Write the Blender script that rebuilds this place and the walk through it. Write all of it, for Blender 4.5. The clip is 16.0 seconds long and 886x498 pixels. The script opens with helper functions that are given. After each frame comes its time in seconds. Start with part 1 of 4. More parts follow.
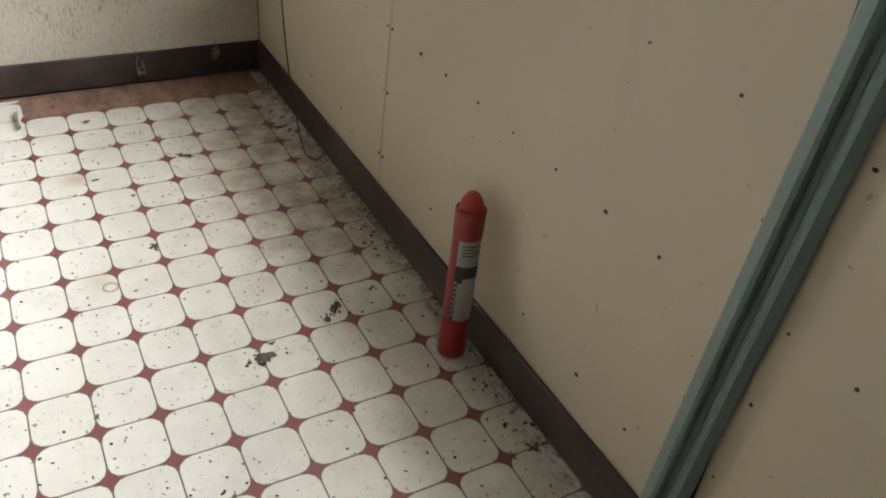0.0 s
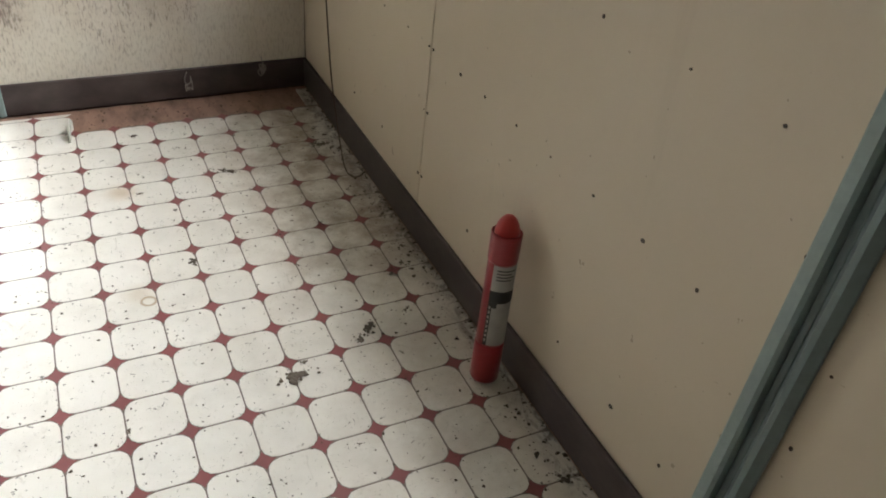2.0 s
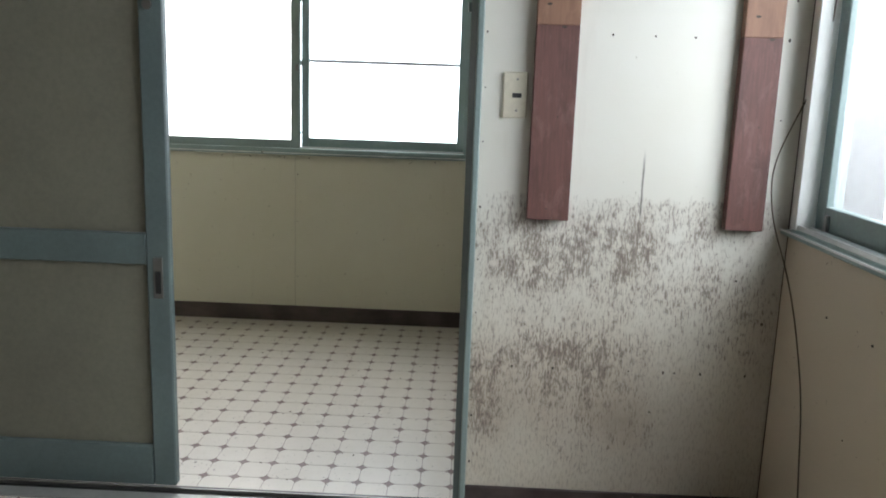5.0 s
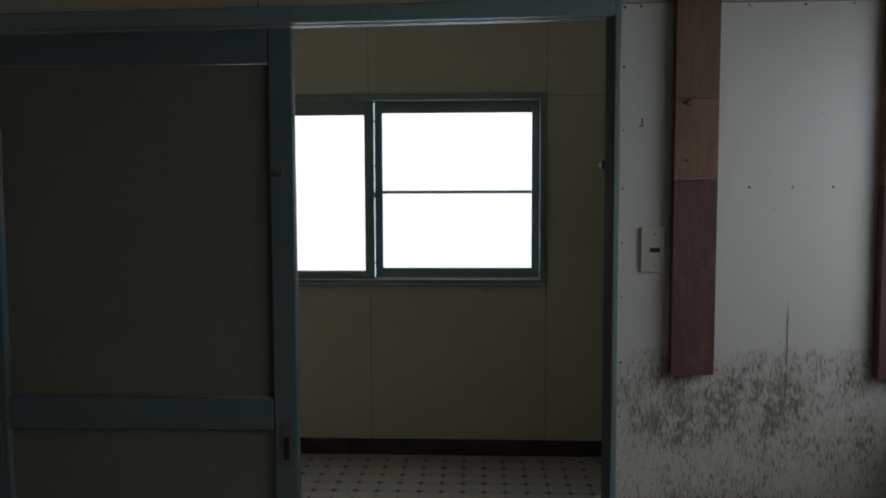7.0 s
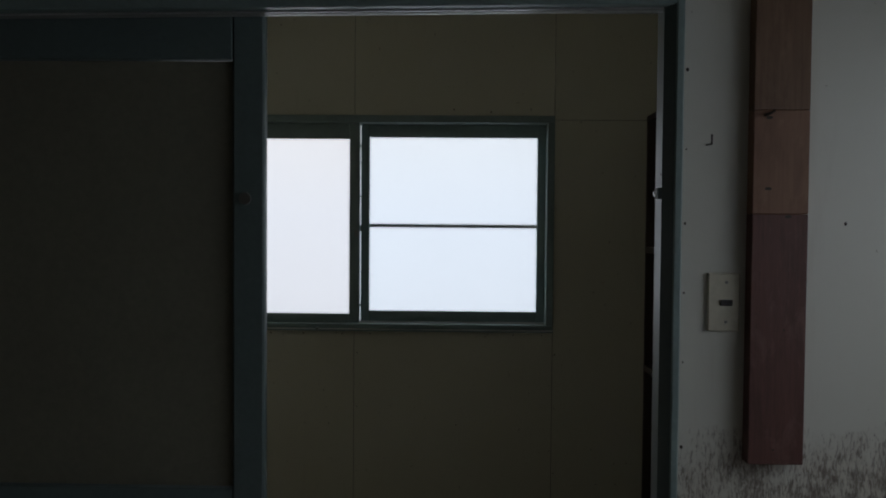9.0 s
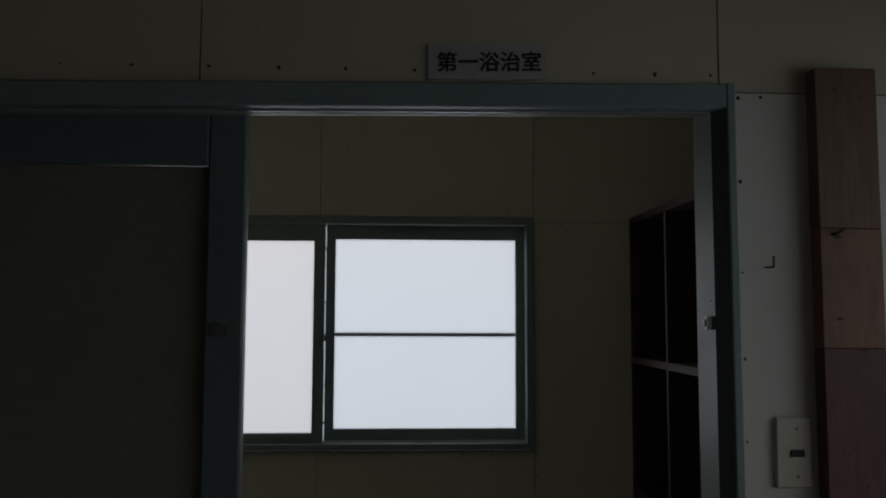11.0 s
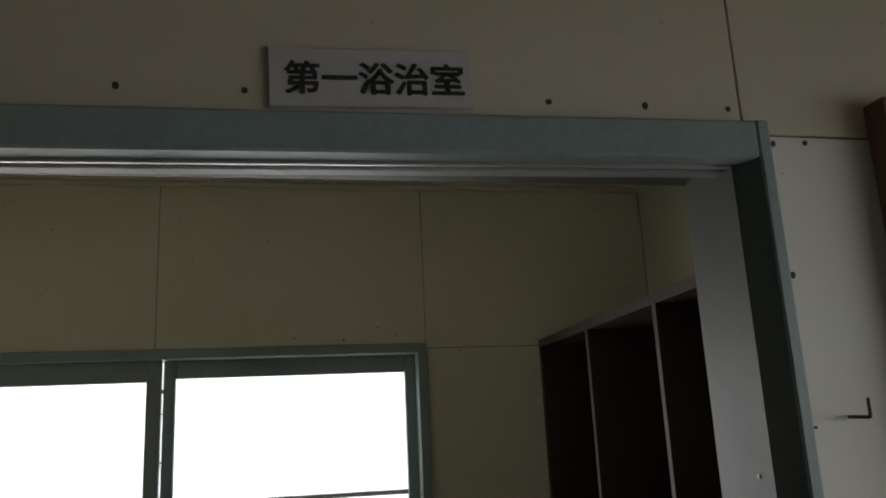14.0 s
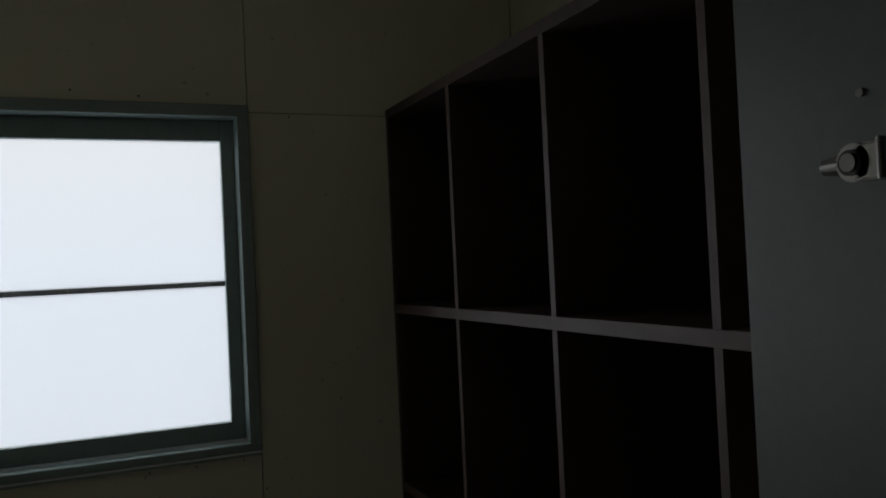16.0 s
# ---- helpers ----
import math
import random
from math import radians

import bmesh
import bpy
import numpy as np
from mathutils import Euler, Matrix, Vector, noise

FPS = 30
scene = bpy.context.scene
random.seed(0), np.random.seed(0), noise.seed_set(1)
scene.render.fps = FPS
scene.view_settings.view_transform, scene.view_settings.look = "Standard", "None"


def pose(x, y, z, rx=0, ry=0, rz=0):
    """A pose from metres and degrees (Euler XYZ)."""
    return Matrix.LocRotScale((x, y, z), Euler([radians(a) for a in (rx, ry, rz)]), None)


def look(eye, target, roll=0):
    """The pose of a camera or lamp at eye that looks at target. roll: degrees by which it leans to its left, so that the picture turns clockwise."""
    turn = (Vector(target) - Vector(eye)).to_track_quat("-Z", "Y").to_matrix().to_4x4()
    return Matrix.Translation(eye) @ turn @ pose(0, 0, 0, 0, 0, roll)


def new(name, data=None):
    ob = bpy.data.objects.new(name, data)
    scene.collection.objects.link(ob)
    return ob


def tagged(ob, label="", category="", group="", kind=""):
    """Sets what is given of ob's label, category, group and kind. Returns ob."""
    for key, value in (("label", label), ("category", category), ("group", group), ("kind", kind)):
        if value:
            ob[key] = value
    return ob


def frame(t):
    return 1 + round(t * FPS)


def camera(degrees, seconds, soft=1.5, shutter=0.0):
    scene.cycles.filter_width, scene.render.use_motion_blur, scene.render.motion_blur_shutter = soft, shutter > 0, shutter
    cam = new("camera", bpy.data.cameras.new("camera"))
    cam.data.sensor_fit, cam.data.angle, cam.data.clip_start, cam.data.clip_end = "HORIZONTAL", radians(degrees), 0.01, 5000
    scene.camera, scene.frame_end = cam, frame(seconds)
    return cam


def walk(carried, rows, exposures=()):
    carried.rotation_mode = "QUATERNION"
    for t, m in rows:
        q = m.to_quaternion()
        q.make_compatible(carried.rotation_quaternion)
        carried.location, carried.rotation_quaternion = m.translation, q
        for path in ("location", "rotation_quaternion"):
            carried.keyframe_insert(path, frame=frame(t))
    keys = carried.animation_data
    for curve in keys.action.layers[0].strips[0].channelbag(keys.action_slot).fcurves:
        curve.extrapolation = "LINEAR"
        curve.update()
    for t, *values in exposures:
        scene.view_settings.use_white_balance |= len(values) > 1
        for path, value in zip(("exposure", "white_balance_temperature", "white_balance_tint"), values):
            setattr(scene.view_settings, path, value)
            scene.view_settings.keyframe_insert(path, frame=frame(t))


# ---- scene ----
cam = camera(57.9, 16.0, 1.9)
PATH = [
    (0, (-0.72, -2.279, 1.034), (0.131, -0.894, -0.131), 6.3),
    (0.5, (-0.713, -2.272, 1.034), (0.083, -0.865, -0.144), 5.8),
    (1, (-0.707, -2.271, 1.033), (0.07, -0.848, -0.138), 5.7),
    (1.5, (-0.698, -2.269, 1.03), (0.063, -0.837, -0.14), 5.0),
    (2, (-0.692, -2.267, 1.037), (0.063, -0.811, -0.108), 5.3),
    (2.5, (-0.702, -2.251, 1.051), (0.036, -0.75, -0.046), 6.3),
    (3, (-0.718, -2.249, 1.064), (-0.079, -0.616, 0.103), 5.5),
    (3.5, (-0.738, -2.22, 1.088), (-0.273, -0.484, 0.21), 4.7),
    (4, (-0.779, -2.178, 1.123), (-0.463, -0.358, 0.358), 5.3),
    (4.5, (-0.811, -2.162, 1.133), (-0.787, -0.242, 0.573), 3.0),
    (5, (-0.908, -2.138, 1.185), (-0.962, -0.175, 0.808), 2.0),
    (5.2, (-0.946, -2.146, 1.199), (-0.994, -0.172, 0.883), 2.1),
    (7.3, (-1.3, -2.093, 1.353), (-1.397, -0.099, 1.227), -0.3),
    (7.5, (-1.335, -2.09, 1.334), (-1.42, -0.095, 1.225), 0.9),
    (8, (-1.346, -1.977, 1.296), (-1.43, 0.019, 1.203), 1.8),
    (8.5, (-1.331, -1.744, 1.313), (-1.402, 0.253, 1.235), 2.2),
    (8.7, (-1.315, -1.688, 1.326), (-1.396, 0.309, 1.25), 1.1),
    (10.8, (-1.484, -1.427, 1.415), (-1.321, 0.56, 1.569), 1.0),
    (11, (-1.464, -1.368, 1.425), (-1.363, 0.622, 1.588), 0.2),
    (11.5, (-1.412, -1.208, 1.465), (-1.365, 0.773, 1.738), 0.5),
    (12, (-1.425, -1.122, 1.472), (-1.342, 0.84, 1.848), 1.9),
    (12.5, (-1.498, -1.016, 1.502), (-1.142, 0.9, 1.951), 0.1),
    (13, (-1.532, -0.961, 1.509), (-1.061, 0.921, 1.993), 0.1),
    (13.5, (-1.528, -0.917, 1.513), (-0.986, 0.945, 2.002), -0.8),
    (14, (-1.412, -0.753, 1.506), (-1.01, 1.151, 1.969), -2.8),
    (14.5, (-1.358, -0.621, 1.476), (-0.98, 1.316, 1.796), -2.4),
    (15, (-1.352, -0.478, 1.423), (-0.853, 1.453, 1.576), -0.9),
    (15.5, (-1.367, -0.357, 1.406), (-0.65, 1.507, 1.507), -1.3),
    (16, (-1.312, -0.269, 1.366), (-0.517, 1.566, 1.402), -2.7),
]
EXPOSURES = [(0, 0.87, 6780, 11), (2.5, 0.82, 6720, 11), (3.5, 0.56, 6450, 10), (5.2, -0.1, 6300, 10), (7.3, -2.45, 6150, 10), (8.7, -2.75, 6150, 10), (10.8, -3.15, 6350, 10.5), (11.5, -3.15, 6350, 10.5),
             (12.5, -2.8, 6750, 10.5), (13.5, -1.75, 7000, 11), (14.0, -1.7, 6950, 11), (14.5, -1.8, 6800, 11.5), (15.0, -2.75, 6450, 10), (15.6, -2.95, 6420, 10), (16, -2.85, 6400, 10)]
walk(cam, [(t, look(eye, target, roll)) for t, eye, target, roll in PATH], EXPOSURES)

# ---- world and window light ----
world = bpy.data.worlds.new("overcast_sky")
scene.world = world
world.use_nodes = True
wn = world.node_tree.nodes
sky = wn.new("ShaderNodeTexSky")
sky.sky_type, sky.sun_disc, sky.sun_elevation, sky.sun_rotation = "NISHITA", False, radians(40), radians(20)
world.node_tree.links.new(sky.outputs[0], wn["Background"].inputs[0])
wn["Background"].inputs[1].default_value = 0.08


def window_light(name, m, w, h, power, colour):
    """Area lamp added outside a frosted window, standing in for the sky's daylight."""
    d = bpy.data.lights.new(name, "AREA")
    d.shape, d.size, d.size_y, d.energy, d.color = "RECTANGLE", w, h, power, colour
    ob = new(name, d)
    ob.matrix_world = m
    return ob


sun = new("sun", bpy.data.lights.new("sun", "SUN"))
sun.data.energy, sun.data.angle, sun.data.color = 0.8, radians(15), (1, 0.97, 0.92)
sun.matrix_world = look((0, 0, 6), (-1.5, -1.2, 0))
# back lamp centred on its window; side lamp raised and set back, throwing light down
window_light("daylight_back", look((-1.80, 2.30, 1.345), (-1.80, 0, 1.345)), 1.9, 1.1, 33, (0.95, 0.98, 1.0))
window_light("daylight_side", look((0.55, -0.94, 2.65), (-2, -0.94, 2.65)), 3.0, 2.7, 205, (0.94, 0.975, 1.0))


# ---- materials ----
def nodes_of(name, rough=0.6, metal=0.0):
    m = bpy.data.materials.new(name)
    m.use_nodes = True
    nt = m.node_tree
    b = nt.nodes["Principled BSDF"]
    b.inputs["Roughness"].default_value, b.inputs["Metallic"].default_value = rough, metal
    return m, nt, b


def noise_tex(nt, scale, detail=4.0, rough=0.55, stretch=None, dist=0.0):
    """Noise by world position, in 1/metres."""
    geo = nt.nodes.new("ShaderNodeNewGeometry")
    tex = nt.nodes.new("ShaderNodeTexNoise")
    tex.inputs["Scale"].default_value, tex.inputs["Detail"].default_value = scale, detail
    tex.inputs["Roughness"].default_value, tex.inputs["Distortion"].default_value = rough, dist
    src = geo.outputs["Position"]
    if stretch:
        mp = nt.nodes.new("ShaderNodeMapping")
        mp.inputs["Scale"].default_value = stretch
        nt.links.new(src, mp.inputs["Vector"])
        src = mp.outputs["Vector"]
    nt.links.new(src, tex.inputs["Vector"])
    return tex.outputs["Fac"]


def ramp(nt, fac, stops):
    r = nt.nodes.new("ShaderNodeValToRGB")
    while len(r.color_ramp.elements) < len(stops):
        r.color_ramp.elements.new(0.5)
    for e, (p, c) in zip(r.color_ramp.elements, stops):
        e.position = p
        e.color = (*c, 1) if isinstance(c, tuple) else (c, c, c, 1)
    nt.links.new(fac, r.inputs["Fac"])
    return r.outputs["Color"]


def mix(nt, fac, a, b, kind="MIX"):
    n = nt.nodes.new("ShaderNodeMix")
    n.data_type, n.blend_type = "RGBA", kind
    for sock, v in ((n.inputs[0], fac), (n.inputs[6], a), (n.inputs[7], b)):
        if isinstance(v, bpy.types.NodeSocket):
            nt.links.new(v, sock)
        else:
            sock.default_value = (*v, 1) if isinstance(v, tuple) else v
    return n.outputs[2]


def calc(nt, op, a, b=0.0, c=None):
    n = nt.nodes.new("ShaderNodeMath")
    n.operation = op
    for i, v in enumerate((a, b) if c is None else (a, b, c)):
        if isinstance(v, bpy.types.NodeSocket):
            nt.links.new(v, n.inputs[i])
        else:
            n.inputs[i].default_value = v
    return n.outputs[0]


def bump(nt, b, height, strength=0.2, distance=0.002):
    n = nt.nodes.new("ShaderNodeBump")
    n.inputs["Strength"].default_value, n.inputs["Distance"].default_value = strength, distance
    nt.links.new(height, n.inputs["Height"])
    nt.links.new(n.outputs[0], b.inputs["Normal"])


def xyz(nt):
    geo = nt.nodes.new("ShaderNodeNewGeometry")
    s = nt.nodes.new("ShaderNodeSeparateXYZ")
    nt.links.new(geo.outputs["Position"], s.inputs[0])
    return s.outputs


def worn(name, colour, dirt, rough=0.6, metal=0.0, amount=0.35, grain=60, stretch=None, strength=0.15, vary=0.0):
    """Paint, wood, metal or plastic: a base colour, broad stains, fine grain and relief."""
    m, nt, b = nodes_of(name, rough, metal)
    big = noise_tex(nt, 3.5, 5, 0.6, stretch)
    fine = noise_tex(nt, grain, 3, 0.6, stretch)
    c = mix(nt, calc(nt, "MULTIPLY", ramp(nt, big, [(0.42, 0.0), (0.78, 1.0)]), amount), colour, dirt)
    c = mix(nt, 0.25, c, ramp(nt, fine, [(0.3, 0.55), (0.7, 1.0)]), "MULTIPLY")
    if vary:
        info = nt.nodes.new("ShaderNodeObjectInfo")
        c = mix(nt, calc(nt, "MULTIPLY", info.outputs["Random"], vary), c, dirt)
    nt.links.new(c, b.inputs["Base Color"])
    r = calc(nt, "MULTIPLY_ADD", big, 0.25, rough - 0.12)
    nt.links.new(r, b.inputs["Roughness"])
    bump(nt, b, fine, strength, 0.001)
    return m


def span(nt, v, a, b, c, d):
    """1 between b and c, falling to 0 at a and d."""
    up = nt.nodes.new("ShaderNodeMapRange")
    up.interpolation_type = "SMOOTHSTEP"
    dn = nt.nodes.new("ShaderNodeMapRange")
    dn.interpolation_type = "SMOOTHSTEP"
    for n, lo, hi in ((up, a, b), (dn, d, c)):
        nt.links.new(v, n.inputs["Value"])
        n.inputs["From Min"].default_value, n.inputs["From Max"].default_value = lo, hi
    return calc(nt, "MULTIPLY", up.outputs[0], dn.outputs[0])


def board_paint(name, colour, mouldy=False):
    m, nt, b = nodes_of(name, 0.55)
    big = noise_tex(nt, 1.8, 4, 0.6)
    fine = noise_tex(nt, 180, 2, 0.5)
    c = mix(nt, ramp(nt, big, [(0.35, 0.0), (0.75, 0.35)]), colour, (colour[0] * 0.86, colour[1] * 0.82, colour[2] * 0.72))
    # scattered marks and faint vertical runs
    runs = noise_tex(nt, 9, 5, 0.65, (1, 1, 0.12))
    c = mix(nt, ramp(nt, runs, [(0.62, 0.0), (0.85, 0.3)]), c, (0.36, 0.3, 0.22))
    spots = noise_tex(nt, 55, 2, 0.5)
    c = mix(nt, ramp(nt, spots, [(0.735, 0.0), (0.755, 0.55)]), c, (0.22, 0.17, 0.12))
    if mouldy:
        x, y, z = xyz(nt)
        wide = noise_tex(nt, 13, 8, 0.78, (1, 1, 0.55))
        fleck = noise_tex(nt, 215, 4, 0.62, (1, 1, 0.24), 0.4)
        flake = noise_tex(nt, 125, 4, 0.62, (1, 1, 0.24), 0.5)
        speck = noise_tex(nt, 240, 2, 0.6, (1, 1, 0.5))

        def patches(rows):
            """Soft round patches of growth, damp and painted shade: centre x and z, half widths, strength."""
            total = 0.0
            for cx, cz, rx, rz, w in rows:
                dx = calc(nt, "DIVIDE", calc(nt, "SUBTRACT", x, cx), rx)
                dz = calc(nt, "DIVIDE", calc(nt, "SUBTRACT", z, cz), rz)
                d = calc(nt, "MULTIPLY_ADD", dx, dx, calc(nt, "MULTIPLY", dz, dz))
                total = calc(nt, "MULTIPLY_ADD", calc(nt, "POWER", 2.718, calc(nt, "MULTIPLY", d, -1.0)), w, total)
            return total

        grow = patches([(-0.80, 0.84, 0.12, 0.11, 0.8), (-0.71, 0.74, 0.15, 0.10, 1.0), (-0.46, 0.79, 0.07, 0.13, 1.0), (-0.58, 0.82, 0.12, 0.09, 0.65), (-0.30, 0.86, 0.16, 0.10, 0.7),
                        (-0.16, 0.95, 0.09, 0.09, 0.5), (-0.86, 0.32, 0.06, 0.15, 1.15), (-0.66, 0.50, 0.15, 0.07, 0.8), (-0.52, 0.46, 0.13, 0.09, 0.7), (-0.25, 0.68, 0.14, 0.07, 0.5), (-0.38, 0.27, 0.04, 0.05, 0.6), (-0.70, 0.40, 0.24, 0.14, 0.55), (-0.45, 0.66, 0.4, 0.22, 0.28), (-0.15, 0.60, 0.12, 0.16, 0.45), (-0.55, 0.24, 0.12, 0.12, 0.4)])
        tuft = noise_tex(nt, 34, 6, 0.7, (1, 1, 0.5), 0.4)
        grow = calc(nt, "MULTIPLY", grow, ramp(nt, wide, [(0.34, 0.2), (0.62, 1.2)]))
        grow = calc(nt, "MULTIPLY", grow, ramp(nt, tuft, [(0.36, 0.3), (0.60, 1.15)]))
        grow = calc(nt, "MULTIPLY", grow, ramp(nt, calc(nt, "ADD", z, calc(nt, "MULTIPLY", noise_tex(nt, 14, 4, 0.7), 0.12)), [(0.985, 1.0), (1.0, 0.12)]))
        c = mix(nt, calc(nt, "MULTIPLY", span(nt, z, -0.3, -0.1, 0.40, 0.85), ramp(nt, wide, [(0.25, 0.4), (0.6, 0.75)])), c, (0.65, 0.585, 0.48))
        # brown damp stains; the corner and lower patches also paint in shade
        damp_shade = patches([(-0.03, 0.60, 0.13, 0.30, 0.55), (-0.24, 0.20, 0.30, 0.16, 0.25), (-0.75, 0.36, 0.18, 0.13, 0.32), (-0.46, 0.36, 0.20, 0.14, 0.34), (-0.85, 0.3, 0.1, 0.2, 0.2), (-0.47, 0.30, 0.07, 0.06, 0.3)])
        damp_shade = calc(nt, "MULTIPLY", damp_shade, ramp(nt, wide, [(0.25, 0.7), (0.65, 1.0)]))
        c = mix(nt, ramp(nt, damp_shade, [(0.05, 0.0), (1.0, 0.9)]), c, (0.23, 0.17, 0.115))
        c = mix(nt, calc(nt, "MULTIPLY", ramp(nt, fleck, [(0.50, 0.0), (0.62, 0.5)]), span(nt, z, -0.2, 0.0, 0.5, 0.9)), c, (0.38, 0.33, 0.27))
        soft = calc(nt, "MULTIPLY", grow, ramp(nt, fleck, [(0.3, 0.45), (0.6, 1.0)]))
        c = mix(nt, ramp(nt, soft, [(0.08, 0.0), (0.9, 0.55)]), c, (0.36, 0.285, 0.235))
        big_hit = calc(nt, "ADD", flake, calc(nt, "MULTIPLY", calc(nt, "MINIMUM", grow, 1.0), 0.16))
        c = mix(nt, calc(nt, "MULTIPLY", ramp(nt, big_hit, [(0.63, 0.0), (0.71, 0.55)]), ramp(nt, grow, [(0.04, 0.0), (0.25, 1.0)])), c, (0.20, 0.165, 0.14))
        hit = calc(nt, "ADD", fleck, calc(nt, "MULTIPLY", calc(nt, "MINIMUM", grow, 1.0), 0.18))
        c = mix(nt, calc(nt, "MULTIPLY", ramp(nt, hit, [(0.61, 0.0), (0.71, 0.62)]), ramp(nt, grow, [(0.05, 0.0), (0.3, 1.0)])), c, (0.155, 0.122, 0.10))
        dots = calc(nt, "ADD", speck, calc(nt, "MULTIPLY", calc(nt, "MINIMUM", grow, 1.0), 0.10))
        c = mix(nt, calc(nt, "MULTIPLY", ramp(nt, dots, [(0.70, 0.0), (0.74, 0.6)]), ramp(nt, grow, [(0.03, 0.0), (0.2, 1.0)])), c, (0.10, 0.08, 0.066))
        # one dark run of damp
        slit = calc(nt, "MULTIPLY", span(nt, calc(nt, "ADD", x, calc(nt, "MULTIPLY", noise_tex(nt, 60, 3), 0.006)), -0.4435, -0.4415, -0.4385, -0.4365), span(nt, z, 0.86, 0.90, 1.0, 1.07))
        c = mix(nt, calc(nt, "MULTIPLY", slit, 0.75), c, (0.10, 0.09, 0.08))
        fine = calc(nt, "ADD", fine, calc(nt, "MULTIPLY", calc(nt, "MULTIPLY", fleck, grow), 2.5))
    nt.links.new(c, b.inputs["Base Color"])
    bump(nt, b, fine, 0.12, 0.0012)
    return m


def vinyl(name, colour):
    """Printed vinyl with scuffs, grey dirt, brown water marks and dark crumbs of dirt."""
    m, nt, b = nodes_of(name, 0.33)
    x, y, z = xyz(nt)
    big = noise_tex(nt, 2.6, 5, 0.65)
    cloud = noise_tex(nt, 16, 5, 0.7)
    crumb = noise_tex(nt, 75, 3, 0.6, (1, 1, 1), 0.8)
    fine = noise_tex(nt, 300, 2, 0.5)
    info = nt.nodes.new("ShaderNodeObjectInfo")
    c = mix(nt, calc(nt, "MULTIPLY", info.outputs["Random"], 0.12), colour, (0.52, 0.48, 0.42))
    smear = noise_tex(nt, 7, 6, 0.7)
    c = mix(nt, calc(nt, "MULTIPLY", ramp(nt, smear, [(0.40, 0.0), (0.74, 0.45)]), ramp(nt, cloud, [(0.3, 0.25), (0.62, 1.0)])), c, (0.44, 0.40, 0.34))
    scuff = noise_tex(nt, 38, 5, 0.75, (1, 0.5, 1), 1.2)
    c = mix(nt, ramp(nt, scuff, [(0.60, 0.0), (0.70, 0.42)]), c, (0.36, 0.33, 0.28))

    def ring(cx, cy, r, w, power):
        dx, dy = calc(nt, "SUBTRACT", x, cx), calc(nt, "SUBTRACT", y, cy)
        d = calc(nt, "SQRT", calc(nt, "MULTIPLY_ADD", dx, dx, calc(nt, "MULTIPLY", dy, dy)))
        d = calc(nt, "MULTIPLY_ADD", cloud, r * 0.5, d)
        return calc(nt, "MULTIPLY", span(nt, d, r - w, r, r, r + w), power)

    c = mix(nt, ring(-0.641, -0.929, 0.018, 0.005, 0.75), c, (0.30, 0.17, 0.06))
    c = mix(nt, ring(-0.644, -0.495, 0.0, 0.055, 0.55), c, (0.42, 0.27, 0.12))
    c = mix(nt, ring(-0.655, -0.90, 0.0, 0.05, 0.35), c, (0.45, 0.33, 0.18))
    near = span(nt, x, -0.50, -0.10, 0.3, 0.4)
    wet = calc(nt, "MULTIPLY", near, span(nt, y, -1.15, -0.75, -0.2, -0.02))
    rim = calc(nt, "MULTIPLY", near, ramp(nt, smear, [(0.36, 0.05), (0.66, 0.55)]))
    c = mix(nt, rim, c, (0.33, 0.28, 0.22))
    c = mix(nt, ramp(nt, crumb, [(0.675, 0.0), (0.695, 0.9)]), c, (0.07, 0.06, 0.05))
    grit = noise_tex(nt, 190, 4, 0.7, (1, 0.7, 1), 1.0)
    c = mix(nt, calc(nt, "MULTIPLY", ramp(nt, grit, [(0.645, 0.0), (0.675, 0.85)]), ramp(nt, smear, [(0.38, 0.15), (0.6, 1.0)])), c, (0.13, 0.115, 0.10))
    grey = noise_tex(nt, 4.5, 4, 0.6)
    c = mix(nt, calc(nt, "MULTIPLY", span(nt, x, -0.85, -0.25, 0.3, 0.4), ramp(nt, grey, [(0.34, 0.10), (0.64, 0.44)])), c, (0.40, 0.365, 0.315))
    c = mix(nt, calc(nt, "MULTIPLY", wet, ramp(nt, calc(nt, "MULTIPLY_ADD", smear, 0.6, calc(nt, "MULTIPLY", cloud, 0.4)), [(0.44, 0.0), (0.58, 0.72)])), c, (0.22, 0.15, 0.09))
    foot = calc(nt, "MULTIPLY", span(nt, x, -0.115, -0.06, 0.3, 0.4), span(nt, y, -1.9, -1.6, 0.0, 0.1))
    c = mix(nt, calc(nt, "MULTIPLY", foot, ramp(nt, scuff, [(0.46, 0.0), (0.62, 0.8)])), c, (0.085, 0.065, 0.05))
    nt.links.new(c, b.inputs["Base Color"])
    nt.links.new(calc(nt, "MULTIPLY_ADD", cloud, 0.34, 0.2), b.inputs["Roughness"])
    bump(nt, b, calc(nt, "ADD", calc(nt, "MULTIPLY", fine, 0.3), cloud), 0.10, 0.002)
    return m


